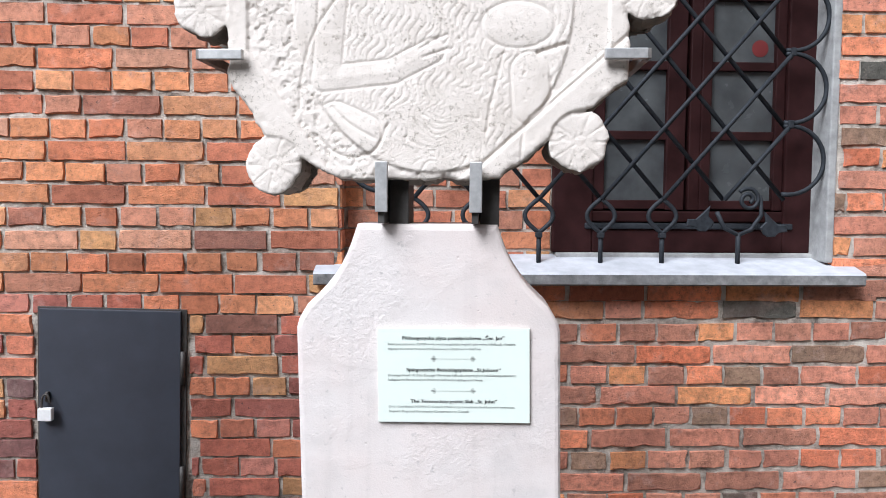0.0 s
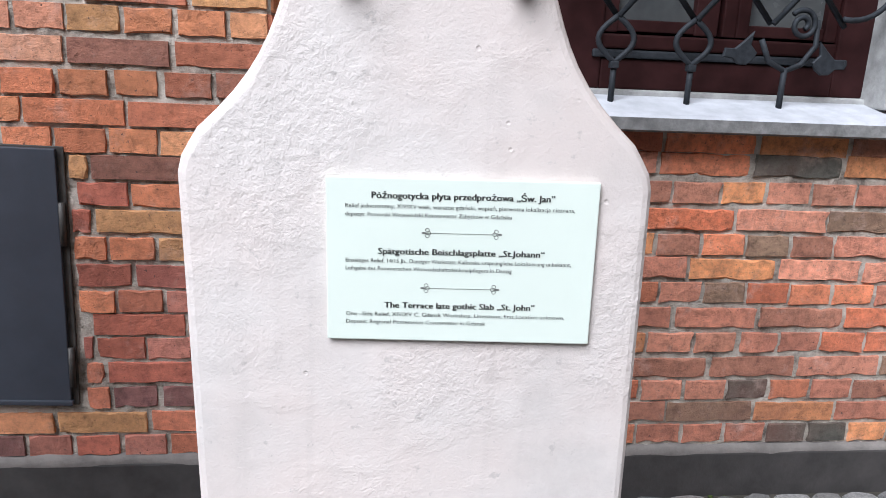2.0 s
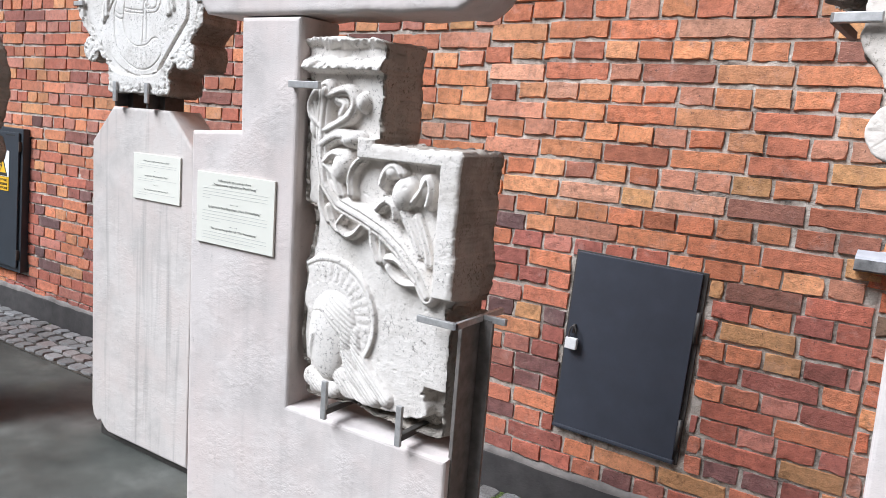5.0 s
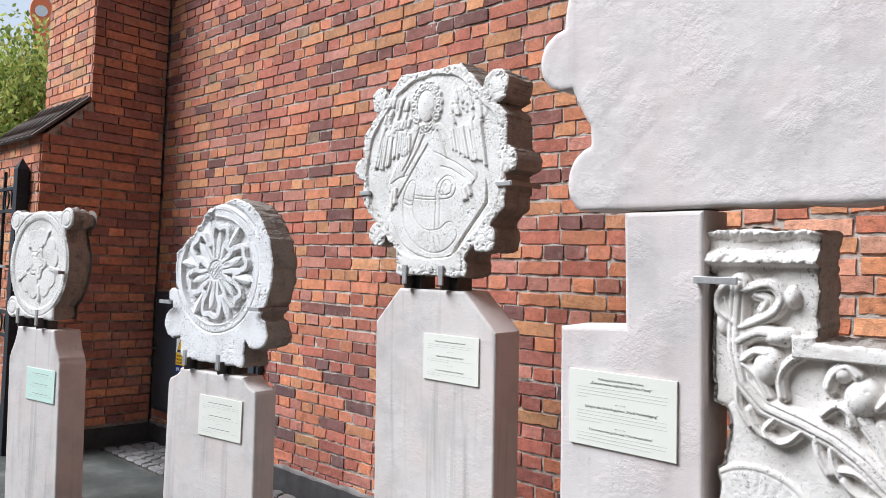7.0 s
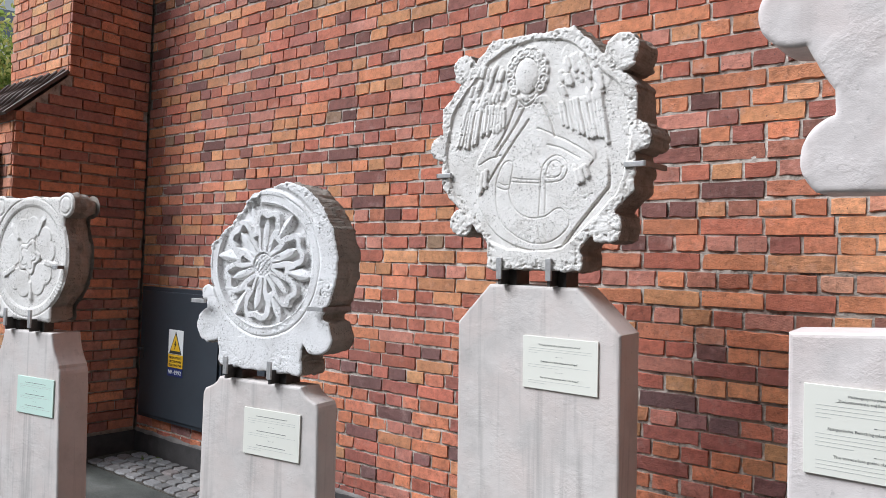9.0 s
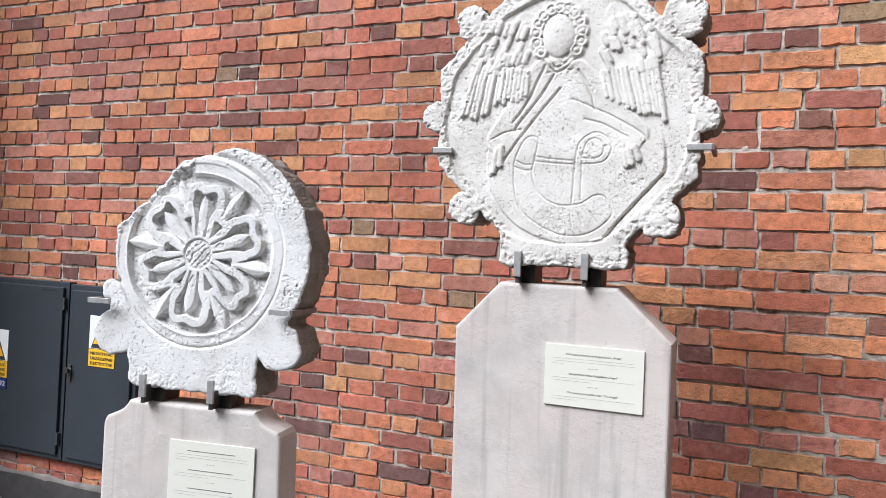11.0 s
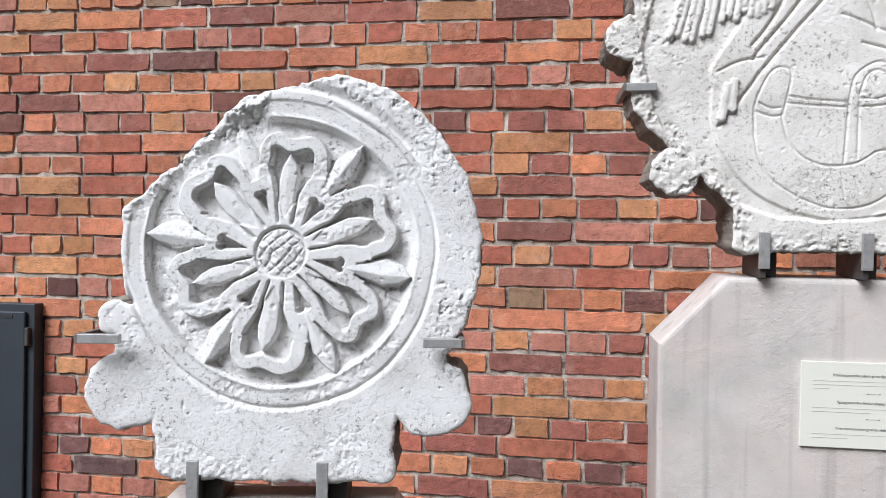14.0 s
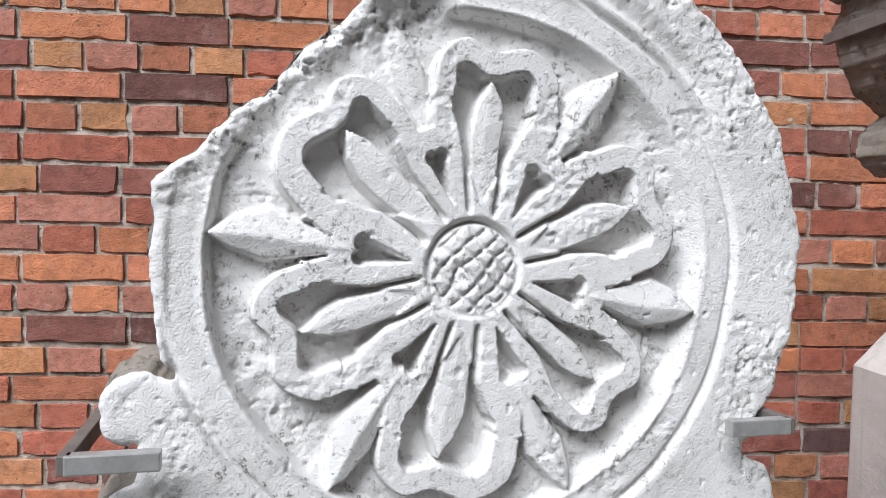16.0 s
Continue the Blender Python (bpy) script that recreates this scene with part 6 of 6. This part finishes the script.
# a parked yellow van far beyond the fence
van = tagged(new("parked_van"), "yellow parked van beyond the fence", "van")
van.matrix_basis = pose(-32.5, 8.6, 0, 0, 0, 20)
part("van_body", outline_solid([(-2.2, 0.35), (2.2, 0.35), (2.2, 1.05), (1.7, 1.15), (1.2, 1.85), (-2.1, 1.9), (-2.2, 1.2)], 0, 1.8, 0.06, 2), M_VAN, van)
part("side_window", outline_solid([(0.2, 1.2), (1.4, 1.2), (1.05, 1.72), (0.2, 1.74)], -0.01, 0.01, 0), M_FARGLASS, van)
for x in (-1.4, 1.4):
    for y in (-0.02, 1.62):
        wheel = part("wheel", tube([(x, y, 0.33), (x, y + 0.1, 0.33), (x, y + 0.2, 0.33)], 0.33, 18), M_RUBBER, van)

# ---- bricks and setts, last ----
holes = [(-1.395 - LEFT, -0.850 - LEFT, 0.375, 1.098), (-7.13 - LEFT, -5.51 - LEFT, 0.385, 1.305)]
Z0, OUT = 0.1885, 0.010
OLD = (0.0800, 0.0800)
main = lay_bricks(NICHE - LEFT, Z0, TOP, holes, 11, -1.078 - LEFT)
# the courses dip a little where the older part of the wall begins
settled = lambda x: -0.046 * float(step(np.array(-x), 1.60, 2.12))
main = [(x, z + settled(x + LEFT), w, h) for x, z, w, h in main]
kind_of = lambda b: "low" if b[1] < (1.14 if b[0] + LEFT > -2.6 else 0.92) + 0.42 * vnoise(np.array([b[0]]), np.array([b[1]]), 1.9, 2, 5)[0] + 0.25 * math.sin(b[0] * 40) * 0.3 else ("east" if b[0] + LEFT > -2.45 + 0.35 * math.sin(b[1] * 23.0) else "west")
near = lambda x, z: -2.05 < x + LEFT < -0.33 and 0.18 < z < 1.95
brick_face(wall_main, [b for b in main if kind_of(b) == "east"], pose(LEFT, FACE + OUT, 0), M_BRICK, M_BRICK1, near, 0.6)
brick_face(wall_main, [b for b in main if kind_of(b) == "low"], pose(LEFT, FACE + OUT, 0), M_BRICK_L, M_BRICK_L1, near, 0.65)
brick_face(wall_main, [b for b in main if kind_of(b) == "west"], pose(LEFT, FACE + OUT, 0), M_BRICK_W, M_BRICK1, lambda x, z: False, 0.5)
mortar_bed(wall_main, LEFT, NICHE, 0.15, 3.9, FACE, 31)
mortar_bed(wall_window, NICHE, RIGHT, 0.15, 1.232, FACE, 33, 0.0080)
mortar_bed(wall_window, WIN1 + 0.002, RIGHT, 1.232, 3.0, FACE, 35, 0.0080)
wb = [b for b in lay_bricks(RIGHT - NICHE, Z0, 1.24, [(-0.395 - NICHE, 1.578 - NICHE, 1.185, 1.30)], 12, 0.911 - NICHE, 0.29, OLD)]
wb += [b for b in lay_bricks(RIGHT - NICHE, Z0, TOP, [(0.0, WIN1 - NICHE - 0.004, 1.20, 2.95)], 13, 0.911 - NICHE, 0.29, OLD) if b[1] > 1.24]
wb += [(0.10 + 0.29 * k, 1.175, 0.276, 0.048) for k in range(7)]
brick_face(wall_window, wb, pose(NICHE, FACE + OUT, 0), M_BRICK_O, M_BRICK_O1, lambda x, z: 0.1 < x + NICHE < 2.3 and z < 2.3, 0.95)
niche_back = lay_bricks(WIN0 - NICHE - 0.01, Z0, 2.95, [], 14, 0.07)
brick_face(wall_window, [b for b in niche_back if b[1] > 1.26], pose(NICHE, FACE + 0.14 + OUT, 0), M_BRICK, M_BRICK1, lambda x, z: False)
# the left cheek of the recess
cheek = lay_bricks(0.14, Z0, 2.95, [], 15)
brick_face(wall_main, [b for b in cheek if b[1] > 1.26], pose(NICHE - 0.004, FACE + 0.002, 0, 0, 0, 90), M_BRICK, M_BRICK1, lambda x, z: False)
# buttress: cheek towards the yard, front, upper front
bs = lay_bricks(GAP - BY0, Z0, 2.53, [], 16, 0.05, 0.29, OLD, 0.3)
bs += [(b[0] + BY1 - BY0, *b[1:]) for b in lay_bricks(GAP - BY1, Z0, TOP, [], 17, 0.1, 0.29, OLD, 0.3) if b[1] > 2.93]
for k in range(5):
    z = Z0 + (round((2.53 - Z0) / 0.08) + k + 0.5) * 0.08
    x = max((z + 0.045 - 2.56) / 0.34 * (BY1 - BY0) + 0.02, 0)
    while x < GAP - BY0 - 0.05:
        w = min(0.29 if k % 2 else 0.25, GAP - BY0 - x)
        bs.append((x + w / 2, z, w - JOINT, 0.08 - JOINT))
        x += w
brick_face(buttress, bs, pose(BX1 + 0.005, BY0, 0, 0, 0, 90), M_BRICK_D, M_BRICK_D1, lambda x, z: 0.2 < z < 2.6)
brick_face(buttress, lay_bricks(BX1 - BX0, Z0, 2.53, [], 18, 0.1, 0.27, OLD), pose(BX0, BY0 + OUT, 0), M_BRICK, M_BRICK1, lambda x, z: False)
brick_face(buttress, [b for b in lay_bricks(BX1 - BX0, Z0, TOP, [], 19, 0.1, 0.27, OLD) if b[1] > 2.9], pose(BX0, BY1 + OUT, 0), M_BRICK, M_BRICK1, lambda x, z: False)


def sett_shape(rng, w, d):
    n, v = 10, []
    for ring, (k, z) in enumerate(((1.0, -0.02), (1.0, 0.010), (0.86, 0.020))):
        for i in range(n):
            a = math.tau * i / n
            c, s = math.cos(a), math.sin(a)
            q = 1 / max(abs(c), abs(s)) ** 0.92
            v.append((w / 2 * c * q * k * (1 + rng.uniform(-0.07, 0.07)), d / 2 * s * q * k * (1 + rng.uniform(-0.07, 0.07)), z + rng.uniform(-0.003, 0.003)))
    f = [tuple(range(2 * n, 3 * n))]
    for o in (0, n):
        for i in range(n):
            j = (i + 1) % n
            f.append((o + i, o + j, o + n + j, o + n + i))
    return v, f


rng = random.Random(21)
sett_meshes = []
for i in range(8):
    v, f = sett_shape(rng, 0.112, 0.098)
    me = bpy.data.meshes.new("sett")
    me.from_pydata(v, [], f)
    me.materials.append(M_COBBLE)
    sett_meshes.append(me)
count, jv, jf = 0, [], []
for row in range(4):
    x, y = LEFT + 0.08 + rng.uniform(0, 0.05), STRIP0 + 0.055 + row * 0.108
    while x < RIGHT - 0.1:
        w = rng.uniform(0.095, 0.15)
        if -4.9 < x < 1.4 and count < 300:
            ob = new("sett", rng.choice(sett_meshes))
            ob.parent = pavement
            ob.matrix_basis = Matrix.Translation((x + w / 2, y + rng.uniform(-0.006, 0.006), rng.uniform(-0.003, 0.004))) @ Matrix.Rotation(rng.uniform(-0.08, 0.08), 4, "Z") @ Matrix.Diagonal(((w - 0.014) / 0.112, rng.uniform(0.92, 1.04), 1, 1))
            count += 1
        else:
            v, f = sett_shape(rng, w - 0.014, 0.098)
            o = len(jv)
            jv += [(a + x + w / 2, b + y, c) for a, b, c in v]
            jf += [tuple(o + i for i in t) for t in f]
        x += w
me = bpy.data.meshes.new("setts")
me.from_pydata(jv, [], jf)
tagged(put("setts", me, M_COBBLE, pavement), kind="stuff")

# moss along the foot of the wall
bm = bmesh.new()
for i in range(420):
    x = rng.choice([rng.uniform(-2.1, -0.3), rng.uniform(LEFT + 0.1, 1.5)])
    if vnoise(np.array([x]), np.array([0.0]), 3.0, 2, 3)[0] < 0.0:
        continue
    y, s = STRIP1 - abs(rng.gauss(0, 0.05)) - 0.006, rng.uniform(0.006, 0.018)
    bmesh.ops.create_icosphere(bm, subdivisions=1, radius=s, matrix=Matrix.Translation((x, y, 0.012)) @ Matrix.Diagonal((1.3, 1.0, 0.6, 1)))
tagged(part("moss", bm, M_MOSS, smooth=True), "bright green moss along the foot of the wall", "moss", kind="stuff")
